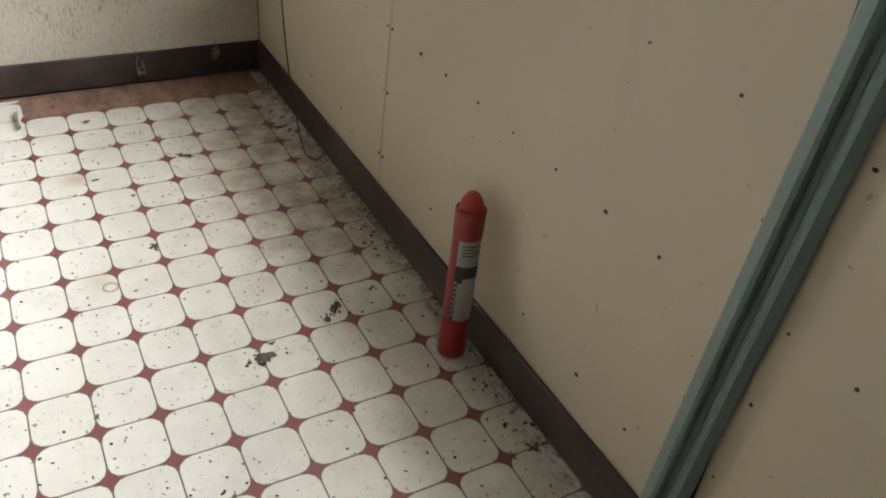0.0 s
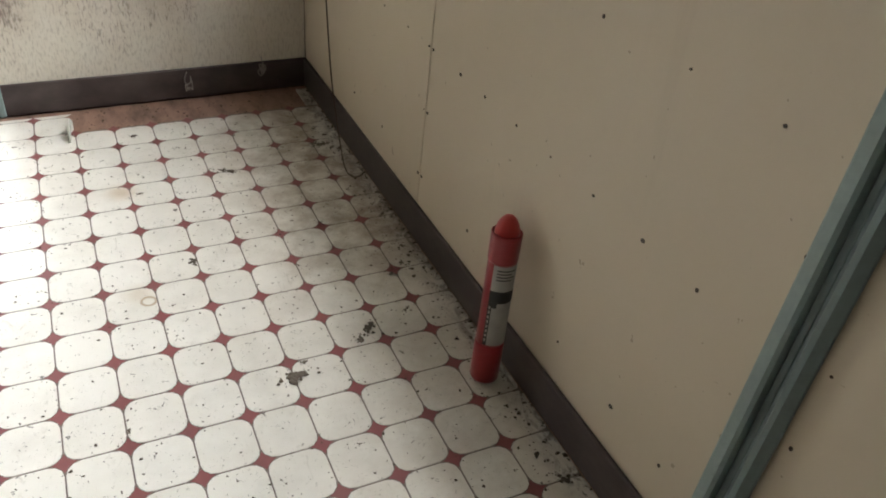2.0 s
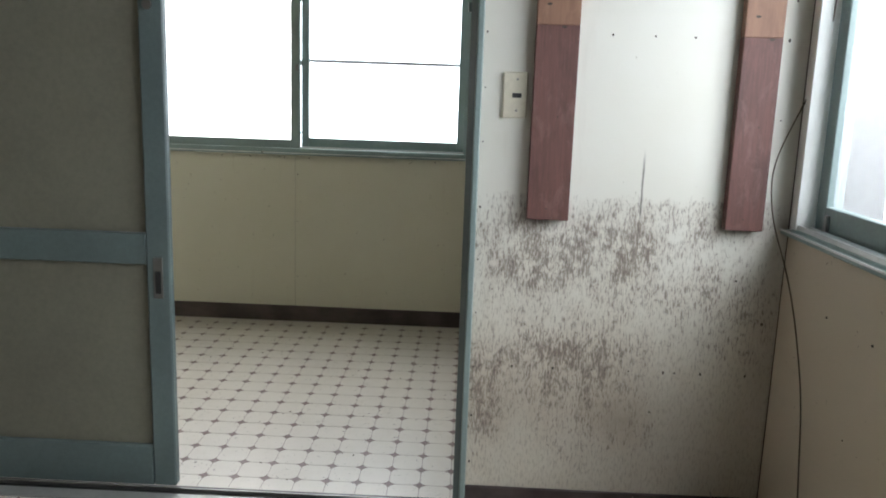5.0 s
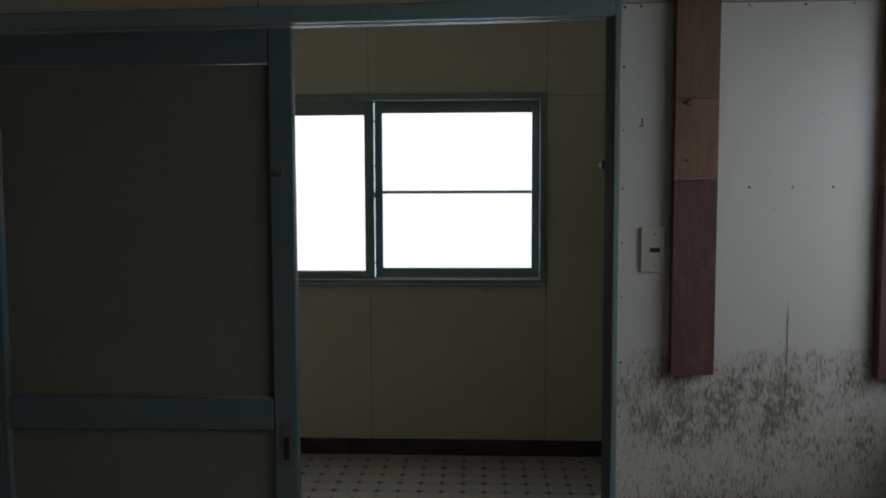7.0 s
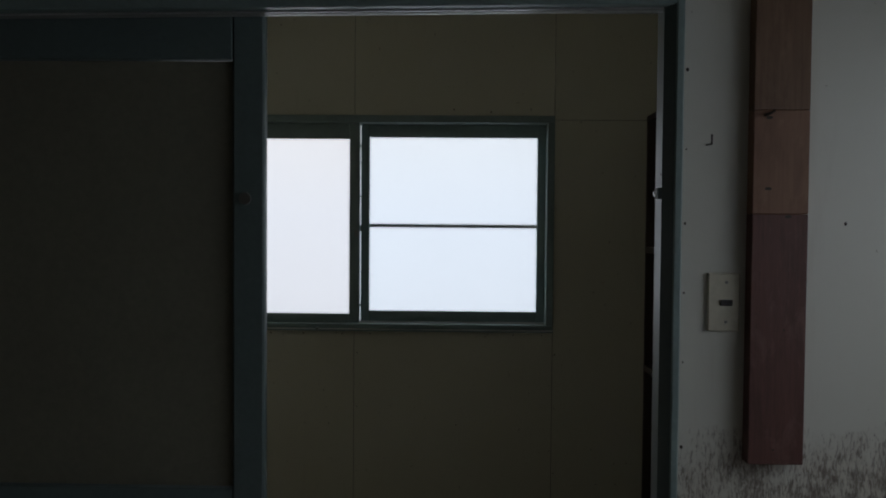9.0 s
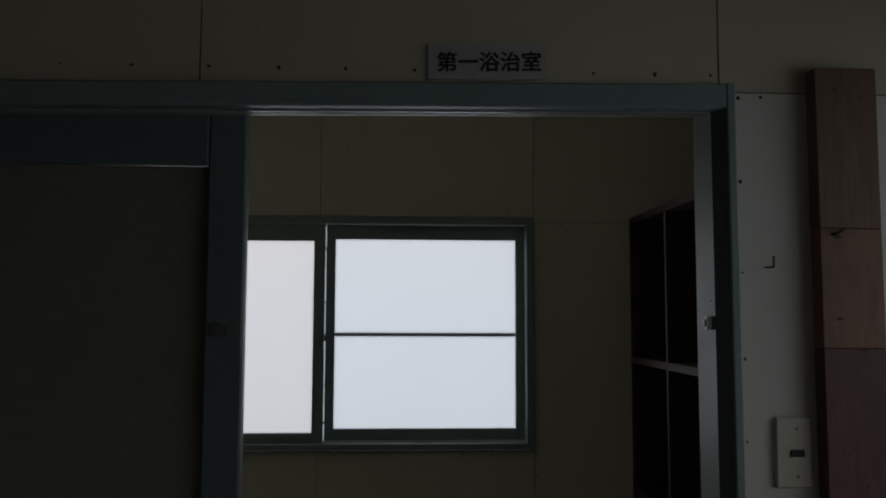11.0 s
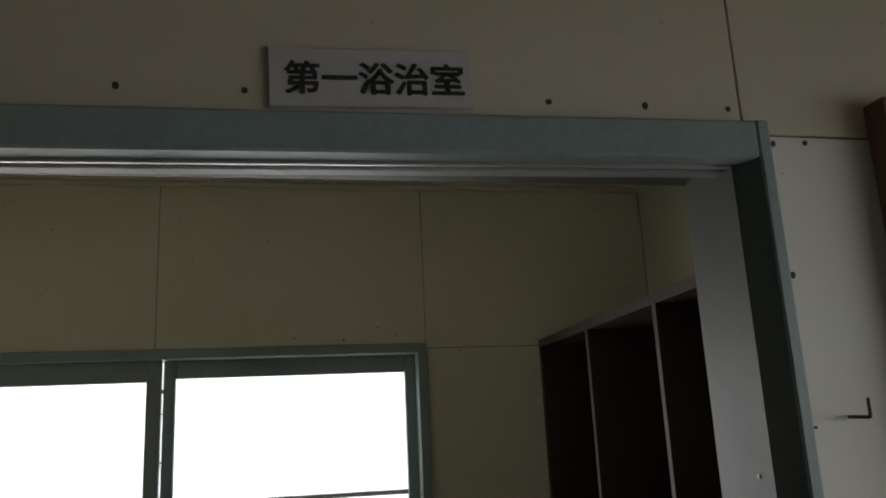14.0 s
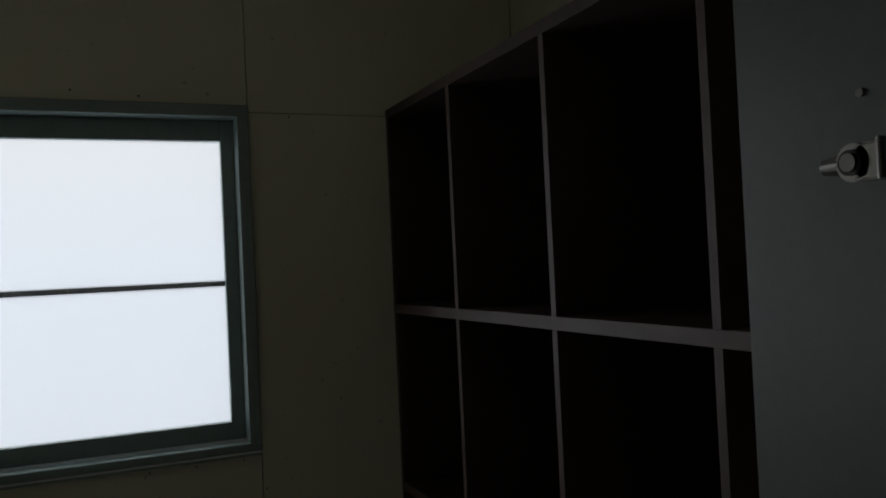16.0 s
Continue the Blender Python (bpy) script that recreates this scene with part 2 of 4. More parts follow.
def frosted(name, tint):
    m, nt, b = nodes_of(name, 0.3)
    out = nt.nodes["Material Output"]
    clear = nt.nodes.new("ShaderNodeBsdfTransparent")
    clear.inputs[0].default_value = (*tint, 1)
    through_glow = nt.nodes.new("ShaderNodeBsdfTranslucent")
    through_glow.inputs[0].default_value = (0.85, 0.88, 0.9, 1)
    sheen = nt.nodes.new("ShaderNodeBsdfGlossy")
    sheen.inputs["Roughness"].default_value = 0.35
    a = nt.nodes.new("ShaderNodeMixShader")
    nt.links.new(calc(nt, "MULTIPLY_ADD", noise_tex(nt, 0.8, 2), 0.14, 0.06), a.inputs[0])
    nt.links.new(clear.outputs[0], a.inputs[1])
    nt.links.new(through_glow.outputs[0], a.inputs[2])
    g = nt.nodes.new("ShaderNodeMixShader")
    g.inputs[0].default_value = 0.05
    nt.links.new(a.outputs[0], g.inputs[1])
    nt.links.new(sheen.outputs[0], g.inputs[2])
    nt.links.new(g.outputs[0], out.inputs["Surface"])
    return m


CREAM = board_paint("cream_board", (0.56, 0.485, 0.375))
CREAM_TOP = board_paint("cream_board_upper", (0.56, 0.515, 0.40))
CEIL_BACK = board_paint("ceiling_board_back_room", (0.66, 0.62, 0.52))
# cream board darkened to cut the light bounced back into the room
LOW_BOUNCE = board_paint("low_bounce_board", (0.24, 0.215, 0.175))
CREAM_MOULD = board_paint("mouldy_board", (0.71, 0.70, 0.64), True)
# board whitened in colour for surfaces washed out by window light
LIT_WHITE = board_paint("window_lit_board", (0.74, 0.75, 0.73))
CREAM_BACK = board_paint("cream_board_back_room", (0.60, 0.58, 0.475))
CEILING = board_paint("ceiling_board", (0.50, 0.47, 0.40))
CORE = worn("wall_core", (0.09, 0.07, 0.055), (0.05, 0.04, 0.035), 0.9)
PAINT = worn("grey_green_paint", (0.25, 0.325, 0.316), (0.14, 0.17, 0.17), 0.42, 0, 0.4, 90)
PAINT_DARK = worn("grey_green_paint_dark", (0.145, 0.195, 0.195), (0.09, 0.11, 0.11), 0.45, 0, 0.4, 90)
# pale jamb paint, darkened in colour to offset the window light on it
JAMB = worn("darkened_grey_paint", (0.085, 0.10, 0.095), (0.065, 0.077, 0.073), 0.52, 0, 0.4, 90, None, 0.05)
PLATE = worn("pale_plated_metal", (0.62, 0.62, 0.59), (0.4, 0.39, 0.36), 0.35, 0.2)
# grey-green paint darkened for the rebate's shade; also on small dark parts
DARK_GREEN = worn("dark_green_paint", (0.085, 0.115, 0.118), (0.05, 0.06, 0.06), 0.5)
JAMB_LIGHT = worn("pale_zinc", (0.42, 0.43, 0.42), (0.25, 0.25, 0.24), 0.5, 0.3)
ALU = worn("aluminium", (0.72, 0.73, 0.74), (0.4, 0.4, 0.4), 0.32, 0.9, 0.4, 120)
STEEL = worn("dull_steel", (0.30, 0.30, 0.29), (0.12, 0.11, 0.1), 0.4, 0.9)
PANEL = worn("door_panel_board", (0.23, 0.225, 0.175), (0.17, 0.16, 0.125), 0.6, 0, 0.5, 70)
BASE = worn("brown_vinyl_base", (0.046, 0.031, 0.031), (0.15, 0.12, 0.108), 0.5, 0, 0.75, 26, (1.4, 1.4, 2.2), 0.3)
BASE_END = worn("grubby_scrap", (0.26, 0.24, 0.22), (0.12, 0.10, 0.09), 0.5, 0, 0.5, 40)
def plank_paint(name, colour, dark, pale):
    """Stained wood: long grain, dark blotches and chalky worn patches."""
    m, nt, b = nodes_of(name, 0.6)
    grain = noise_tex(nt, 34, 6, 0.7, (4, 4, 0.22), 0.6)
    blot = noise_tex(nt, 9, 5, 0.7, (1.6, 1, 0.55))
    wear = noise_tex(nt, 15, 6, 0.72, (1.5, 1, 0.6), 0.5)
    fine = noise_tex(nt, 240, 3, 0.6, (1, 1, 0.3))
    c = mix(nt, ramp(nt, grain, [(0.35, 0.0), (0.68, 0.55)]), colour, dark)
    c = mix(nt, ramp(nt, blot, [(0.48, 0.0), (0.70, 0.7)]), c, dark)
    c = mix(nt, ramp(nt, wear, [(0.54, 0.0), (0.72, 0.45)]), c, pale)
    c = mix(nt, ramp(nt, fine, [(0.66, 0.0), (0.72, 0.4)]), c, dark)
    nt.links.new(c, b.inputs["Base Color"])
    bump(nt, b, calc(nt, "ADD", grain, calc(nt, "MULTIPLY", fine, 0.4)), 0.35, 0.001)
    return m


PLANK_TOP = plank_paint("brown_plank", (0.21, 0.122, 0.075), (0.11, 0.06, 0.038), (0.28, 0.175, 0.115))
PLANK = plank_paint("red_brown_plank", (0.15, 0.066, 0.055), (0.065, 0.032, 0.028), (0.25, 0.145, 0.12))
PLANK_PALE = plank_paint("faded_plank", (0.26, 0.14, 0.088), (0.17, 0.085, 0.055), (0.36, 0.21, 0.14))
SHELF = worn("dark_brown_board", (0.050, 0.030, 0.026), (0.03, 0.02, 0.018), 0.55, 0, 0.5, 30, (4, 1, 1))
SHELF_EDGE = worn("brown_board_edge", (0.074, 0.048, 0.043), (0.055, 0.036, 0.032), 0.55, 0, 0.5, 30)
TILE = vinyl("white_vinyl", (0.81, 0.79, 0.74))
LINE_PALE = worn("vinyl_joint_print_faded", (0.30, 0.25, 0.215), (0.2, 0.16, 0.14), 0.45)
LINE = worn("vinyl_joint_print", (0.17, 0.135, 0.115), (0.10, 0.08, 0.07), 0.45)
RED = worn("red_vinyl_print", (0.25, 0.058, 0.060), (0.14, 0.05, 0.045), 0.4, 0, 0.5, 80, None, 0.1, 0.35)
TILE_BACK = vinyl("dusty_vinyl", (0.53, 0.495, 0.435))
BROWN = worn("brown_vinyl_print", (0.15, 0.085, 0.075), (0.10, 0.07, 0.06), 0.4, 0, 0.5, 80, None, 0.1, 0.35)
SUBFLOOR = worn("damp_plywood", (0.34, 0.205, 0.15), (0.11, 0.065, 0.05), 0.5, 0, 1.0, 22, (6, 2.2, 1), 0.4)
RED_TIP = worn("bright_red_plastic", (0.46, 0.03, 0.03), (0.3, 0.02, 0.02), 0.4, 0, 0.4, 120)
RED_PLASTIC = worn("red_plastic", (0.29, 0.015, 0.022), (0.2, 0.016, 0.02), 0.36, 0, 0.4, 120)
LABEL = worn("scuffed_white_label", (0.46, 0.45, 0.42), (0.14, 0.13, 0.12), 0.5, 0, 1.0, 40)
BLACK = worn("black_print", (0.02, 0.02, 0.02), (0.05, 0.05, 0.05), 0.5)
SIGN = worn("white_sign_plate", (0.52, 0.51, 0.52), (0.4, 0.39, 0.38), 0.45)
SWITCH = worn("ivory_plastic", (0.66, 0.62, 0.50), (0.5, 0.45, 0.33), 0.4)
CABLE = worn("dark_cable", (0.085, 0.062, 0.04), (0.12, 0.09, 0.06), 0.55)
CLUMP = worn("brown_grey_fluff", (0.15, 0.125, 0.10), (0.055, 0.043, 0.032), 0.95, 0, 0.9, 150, None, 0.8)
DIRT = worn("grey_debris", (0.10, 0.078, 0.055), (0.04, 0.029, 0.02), 0.95, 0, 0.8, 150, None, 0.8)
NAIL = worn("rusty_nail", (0.05, 0.038, 0.03), (0.09, 0.05, 0.03), 0.7)
GLASS = frosted("frosted_glass", (0.98, 0.99, 1.0))
GLASS_WARM = frosted("frosted_glass_warm", (1.0, 0.975, 0.965))


# ---- building helpers ----
def mesh_of(bm, name, material=None):
    me = bpy.data.meshes.new(name)
    bm.to_mesh(me)
    bm.free()
    if material:
        me.materials.append(material)
    return me


def smooth(me):
    for p in me.polygons:
        p.use_smooth = True
    return me


def part(name, bm, material, parent, label=""):
    ob = new(name, mesh_of(bm, name, material))
    ob.parent = parent
    return tagged(ob, label)


def thing(name, loc=(0, 0, 0), label="", category="", group="", kind=""):
    ob = new(name)
    ob.location = loc
    ob.empty_display_size = 0.05
    return tagged(ob, label, category, group, kind)


def solid(name, bm, material, label="", category="", kind="", group=""):
    return tagged(new(name, mesh_of(bm, name, material)), label, category, group, kind)


def box(x0, x1, y0, y1, z0, z1, bevel=0.0, bm=None):
    bm = bm or bmesh.new()
    made = bmesh.ops.create_cube(bm, size=1)["verts"]
    for v in made:
        v.co = ((x0 + x1) / 2 + v.co.x * (x1 - x0), (y0 + y1) / 2 + v.co.y * (y1 - y0), (z0 + z1) / 2 + v.co.z * (z1 - z0))
    if bevel:
        edges = list({e for v in made for e in v.link_edges})
        bmesh.ops.bevel(bm, geom=edges, offset=bevel, segments=1, affect="EDGES")
    return bm


def cylinder(r, z0, z1, seg=24, bm=None, r2=None, m=None):
    bm = bm or bmesh.new()
    made = bmesh.ops.create_cone(bm, cap_ends=True, segments=seg, radius1=r, radius2=r if r2 is None else r2, depth=z1 - z0)["verts"]
    bmesh.ops.translate(bm, verts=made, vec=(0, 0, (z0 + z1) / 2))
    if m:
        bmesh.ops.transform(bm, verts=made, matrix=m)
    return bm


def lathe(profile, seg=32):
    """Turned body from rows of (radius, height)."""
    bm = bmesh.new()
    rings = [[bm.verts.new((r * math.cos(a), r * math.sin(a), z)) for a in (2 * math.pi * i / seg for i in range(seg))] for r, z in profile]
    for a, b in zip(rings, rings[1:]):
        for i in range(seg):
            bm.faces.new((a[i], a[(i + 1) % seg], b[(i + 1) % seg], b[i]))
    bm.faces.new(rings[0][::-1])
    bm.faces.new(rings[-1])
    return bm


def tube(points, r, name, material):
    cu = bpy.data.curves.new(name, "CURVE")
    cu.dimensions, cu.bevel_depth, cu.bevel_resolution = "3D", r, 2
    sp = cu.splines.new("NURBS")
    sp.points.add(len(points) - 1)
    for p, co in zip(sp.points, points):
        p.co = (*co, 1)
    sp.use_endpoint_u, sp.order_u = True, 3
    ob = new(name, cu)
    me = bpy.data.meshes.new_from_object(ob.evaluated_get(bpy.context.evaluated_depsgraph_get()))
    bpy.data.objects.remove(ob)
    me.materials.append(material)
    return smooth(me)


XR, XL = -0.047, -2.65          # room 1, right and left wall faces
YB = -3.7                       # room 1, wall behind the start
D, X2R, X2L = 2.045, -0.03, -3.05   # back room: far wall face, right and left wall faces
Z2, HC = -0.048, 2.44            # back room floor; ceilings
T = 0.16                       # partition thickness
B = 0.006                       # board thickness

# ---- overcast sky seen through the frosted windows ----
def overcast(name, strength):
    """Plain bright sky, darker towards the ground."""
    m = bpy.data.materials.new(name)
    m.use_nodes = True
    nt = m.node_tree
    nt.nodes.remove(nt.nodes["Principled BSDF"])
    em = nt.nodes.new("ShaderNodeEmission")
    z = xyz(nt)[2]
    lift = ramp(nt, calc(nt, "MULTIPLY", z, 0.5), [(0.02, (0.26, 0.27, 0.26)), (0.17, (0.88, 0.91, 0.96)), (0.7, (0.90, 0.94, 1.0)), (1.0, (1.0, 1.0, 1.0))])
    nt.links.new(lift, em.inputs[0])
    em.inputs[1].default_value = strength
    nt.links.new(em.outputs[0], nt.nodes["Material Output"].inputs["Surface"])
    return m


SKY = overcast("overcast_glow", 6.2)
SKY_SIDE = overcast("overcast_glow_side", 2.6)
bm = box(-4.5, 1.0, 3.2, 3.22, -0.6, 3.4)
solid("backdrop_1", bm, SKY, "bright overcast sky beyond the frosted window", "backdrop", "structure")
bm = box(1.1, 1.12, -3.6, 7.0, -0.6, 3.4)
solid("backdrop_2", bm, SKY_SIDE, "bright overcast sky beyond the side window", "backdrop", "structure")

# ---- structure: walls with their boards ----
def wall(name, boxes, material, label):
    bm = bmesh.new()
    for b in boxes:
        box(*b, bm=bm)
    return solid(name, bm, material, label, "wall", "structure")


def boards(parent, material, axis, face, rects, out, name="board"):
    """Sheets nailed on a wall face: rects of (from, to, bottom, top) along the wall; a 3 mm joint between them."""
    for a, b, z0, z1 in rects:
        lo, hi = sorted((face, face + out * B))
        g = 0.0011
        bm = box(a + g, b - g, lo, hi, z0 + g, z1 - g, 0.001) if axis == "y" else box(lo, hi, a + g, b - g, z0 + g, z1 - g, 0.001)
        part(name, bm, material, parent)


def lean(bm, only=None):
    """The side wall's upright joints stand a little out of plumb."""
    for v in bm.verts:
        if only is None or abs(v.co.y - only) < 0.01:
            v.co.y -= 0.05 * (v.co.z - 0.45)
    return bm


wall_north = wall("wall_north", [(-0.874, 0.2, B, T - B, -0.1, 2.6), (-2.65, -0.874, B, T - B, 1.837, 2.6), (-3.3, -2.65, B, T - B, -0.1, 2.6)], CORE,
                  "thick partition wall faced with cream boards, mouldy lower down")
boards(wall_north, CREAM_MOULD, "y", 0.006, [(-0.905, XR, 0.0, 1.82)], -1, "mouldy_board")
boards(wall_north, CREAM_TOP, "y", 0.006, [(-0.905, XR, 1.82, HC), (-1.815, -0.905, 1.79, HC), (XL, -1.815, 1.79, HC)], -1)
boards(wall_north, CREAM_BACK, "y", T - B, [(-0.876, X2R, Z2, HC), (-2.65, -0.886, 1.83, HC), (X2L, -2.65, Z2, HC)], 1)

WY0, WY1, WZ0, WZ1 = -1.80, -0.06, 0.862, 1.845      # side window opening
XC = XR + B
wall_east = wall("wall_east", [(XC, XC + 0.11, YB, WY0, -0.1, 2.6), (XC, XC + 0.11, WY0, WY1, -0.1, WZ0), (XC, XC + 0.11, WY0, WY1, WZ1, 2.6), (XC, XC + 0.11, WY1, B, -0.1, 2.6)], CORE,
                 "side wall of cream boards under a wide window")
boards(wall_east, CREAM, "x", XC, [(WY0, 0.0, WZ1, HC), (-2.73, -1.88, 0.0, 1.82), (-3.64, -2.73, 0.0, 1.82), (-3.64, -1.81, 1.82, HC)], -1)
for a, b in ((-0.894, 0.0), (-1.84, -0.894)):
    part("board", lean(box(XR, XC, a + 0.0018, b - 0.0018, 0.0013, WZ0 - 0.0013, 0.0006), -0.894), CREAM, wall_east)
# strip by the window: the light on it is in its white colour
boards(wall_east, LIT_WHITE, "x", XC, [(WY1, 0.0, WZ0, 1.82)], -1)

# west and south walls take the darkened board, so less light bounces
wall_west = wall("wall_west", [(XL - 0.12, XL - B, YB, 0.006, -0.1, 2.6)], CORE, "plain side wall of cream boards")
boards(wall_west, LOW_BOUNCE, "x", XL - B, [(-0.91 * k - 0.91, -0.91 * k, 0.0, 1.82) for k in range(4)] + [(-3.64, 0.0, 1.82, HC)], 1)
wall_south = wall("wall_south", [(XL - 0.12, XC + 0.11, YB - 0.12, YB, -0.1, 2.6)], CORE, "unseen end wall of cream boards, darkened to cut bounced light")
boards(wall_south, LOW_BOUNCE, "y", YB, [(XL + 0.0, -1.75, 0.0, HC), (-1.75, -0.9, 0.0, HC), (-0.9, XR, 0.0, HC)], 1)

BX0, BX1, BZ0, BZ1 = -2.705, -0.900, 0.852, 1.842     # back-room window opening
wall_back = wall("wall_back_room", [(BX1, 0.15, D + B, D + 0.12, -0.2, 2.6), (BX0, BX1, D + B, D + 0.12, -0.2, BZ0), (BX0, BX1, D + B, D + 0.12, BZ1, 2.6), (-3.25, BX0, D + B, D + 0.12, -0.2, 2.6)], CORE,
                 "far wall of cream boards with a wide frosted window")
boards(wall_back, CREAM_BACK, "y", D + B, [(BX1, X2R, Z2, 1.825), (-1.815, BX1, Z2, BZ0), (BX0, -1.815, Z2, BZ0), (X2L, BX0, Z2, 1.825), (BX1, X2R, 1.825, HC), (-1.815, BX1, BZ1, HC), (BX0, -1.815, BZ1, HC), (X2L, BX0, 1.825, HC)], -1)
wall_back_east = wall("wall_back_room_east", [(X2R + B, X2R + 0.11, T, D + 0.12, -0.2, 2.6)], CORE, "side wall of cream boards behind a pigeonhole shelf")
boards(wall_back_east, CREAM_BACK, "x", X2R + B, [(T, 1.03, Z2, HC), (1.03, D, Z2, HC)], -1)
wall_back_west = wall("wall_back_room_west", [(X2L - 0.11, X2L - B, T, D + 0.12, -0.2, 2.6)], CORE, "plain side wall of cream boards")
boards(wall_back_west, CREAM_BACK, "x", X2L - B, [(T, 1.03, Z2, HC), (1.03, D, Z2, HC)], 1)

bm = box(XL - 0.1, XC + 0.1, YB - 0.1, 0.06, HC, HC + 0.05)
solid("ceiling", bm, CEILING, "flat cream board ceiling", "ceiling", "structure")
bm = bmesh.new()
for a, b in ((X2L - 0.1, -1.835), (-1.832, -0.92), (-0.917, 0.15)):
    box(a, b, 0.06, D + 0.1, HC - 0.012, HC + 0.05, bm=bm)
solid("ceiling_back_room", bm, CEIL_BACK, "flat cream board ceiling with thin joints", "ceiling", "structure")
bm = bmesh.new()
box(X2L, X2R, D - 0.016, D, HC - 0.03, HC - 0.012, 0.003, bm)
box(X2R - 0.016, X2R, T, D, HC - 0.03, HC - 0.012, 0.003, bm)
solid("trim", bm, CREAM_BACK, "thin cream ceiling moulding", "trim", "structure")

# ---- baseboards ----
def baseboard(name, runs, h, label, material=BASE, z=0.0):
    bm = bmesh.new()
    for x0, x1, y0, y1 in runs:
        box(x0, x1, y0, y1, z, z + h, 0.002, bm)
    return solid(name, bm, material, label, "baseboard", "structure")


baseboard("baseboard_1", [(XR - 0.009, XR, -1.844, -0.010), (XR - 0.009, XR, YB, -1.914)], 0.089, "dark brown vinyl baseboard, scuffed")
baseboard("baseboard_2", [(-0.880, XR, -0.009, 0)], 0.088, "dark brown vinyl baseboard, grimy and peeling")
baseboard("baseboard_3", [(XL, XL + 0.009, YB, -0.01)], 0.097, "dark brown vinyl baseboard")
baseboard("baseboard_4", [(X2L, X2R, D - 0.009, D), (X2R - 0.009, X2R, T, D - 0.01)], 0.085, "dark brown vinyl baseboard", z=Z2)

# ---- door frame, threshold ----
frame_1 = thing("door_frame", (-0.91, 0, 0), "grey-green painted double sliding door frame", "door frame", "", "structure")


def fpart(name, bm, material, parent, label=""):
    ob = part(name, bm, material, parent, label)
    ob.matrix_parent_inverse = Matrix.Translation(parent.location).inverted()
    return ob


fpart("casing", box(-0.897, -0.880, -0.013, 0.03, -0.002, 1.834, 0.003), PAINT, frame_1)


def prism(ring, z0, z1):
    """An upright bar with the given outline."""
    bm = bmesh.new()
    lo, hi = [[bm.verts.new((x, y, z)) for x, y in ring] for z in (z0, z1)]
    bm.faces.new(lo), bm.faces.new(hi[::-1])
    n = len(ring)
    for i in range(n):
        bm.faces.new((lo[i], hi[i], hi[(i + 1) % n], lo[(i + 1) % n]))
    bmesh.ops.recalc_face_normals(bm, faces=bm.faces)
    return bm


# the recess's shade is put into this strip's colour
fpart("rebate", prism([(-0.9145, 0.017), (-0.8972, -0.0115), (-0.8972, 0.03), (-0.905, 0.03)], -0.002, 1.79), DARK_GREEN, frame_1, "grey-green strip, darkened for the recess shade")
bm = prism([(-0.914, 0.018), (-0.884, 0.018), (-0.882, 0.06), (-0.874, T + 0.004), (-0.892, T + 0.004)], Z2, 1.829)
fpart("jamb", bm, JAMB, frame_1, "grey jamb, slightly splayed, colour darkened")
fpart("jamb", box(-2.65, -2.638, 0.0, T + 0.004, Z2, 1.79, 0.002), PAINT_DARK, frame_1)


def sag(bm):
    """The header drops towards its far end."""
    for v in bm.verts:
        v.co.z += 0.012 * (v.co.x + 0.91)
    return bm


fpart("header", sag(box(-2.649, -0.897, -0.014, 0.016, 1.789, 1.832, 0.003)), PAINT, frame_1)
fpart("track_lip", sag(box(-2.649, -0.916, 0.016, 0.0205, 1.786, 1.806, 0.001)), ALU, frame_1, "bright metal lip")
fpart("header_slot", sag(box(-2.649, -0.9, 0.0205, 0.040, 1.795, 1.802)), BASE, frame_1, "dark slot of the upper track")
fpart("upper_track", sag(box(-2.649, -0.9, 0.040, 0.060, 1.789, 1.836, 0.002)), JAMB_LIGHT, frame_1, "pale grey upper track")
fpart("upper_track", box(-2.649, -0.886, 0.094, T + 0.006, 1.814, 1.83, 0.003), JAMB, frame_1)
fpart("track_bed", box(-2.649, -0.886, 0.060, 0.094, 1.818, 1.83), BASE, frame_1, "dark slot of the upper track")
sill = thing("threshold", (-1.75, 0, 0), "pale metal sliding door threshold with a dark groove", "threshold", "", "structure")
fpart("rail", box(-2.64, -0.915, -0.034, 0.020, -0.05, 0.005, 0.002), JAMB_LIGHT, sill)
fpart("groove", box(-2.64, -0.93, 0.020, 0.056, -0.05, -0.008), BLACK, sill)
fpart("rail", box(-2.64, -0.93, 0.056, 0.064, -0.05, 0.002, 0.002), STEEL, sill)
fpart("groove", box(-2.64, -0.93, 0.064, 0.098, -0.05, -0.012), BLACK, sill)

# ---- sliding door leaf ----
door = thing("door_1", (-2.17, 0.077, 0.006), "grey-green framed sliding door with dull cream panels, slid open", "sliding door", "", "structure")


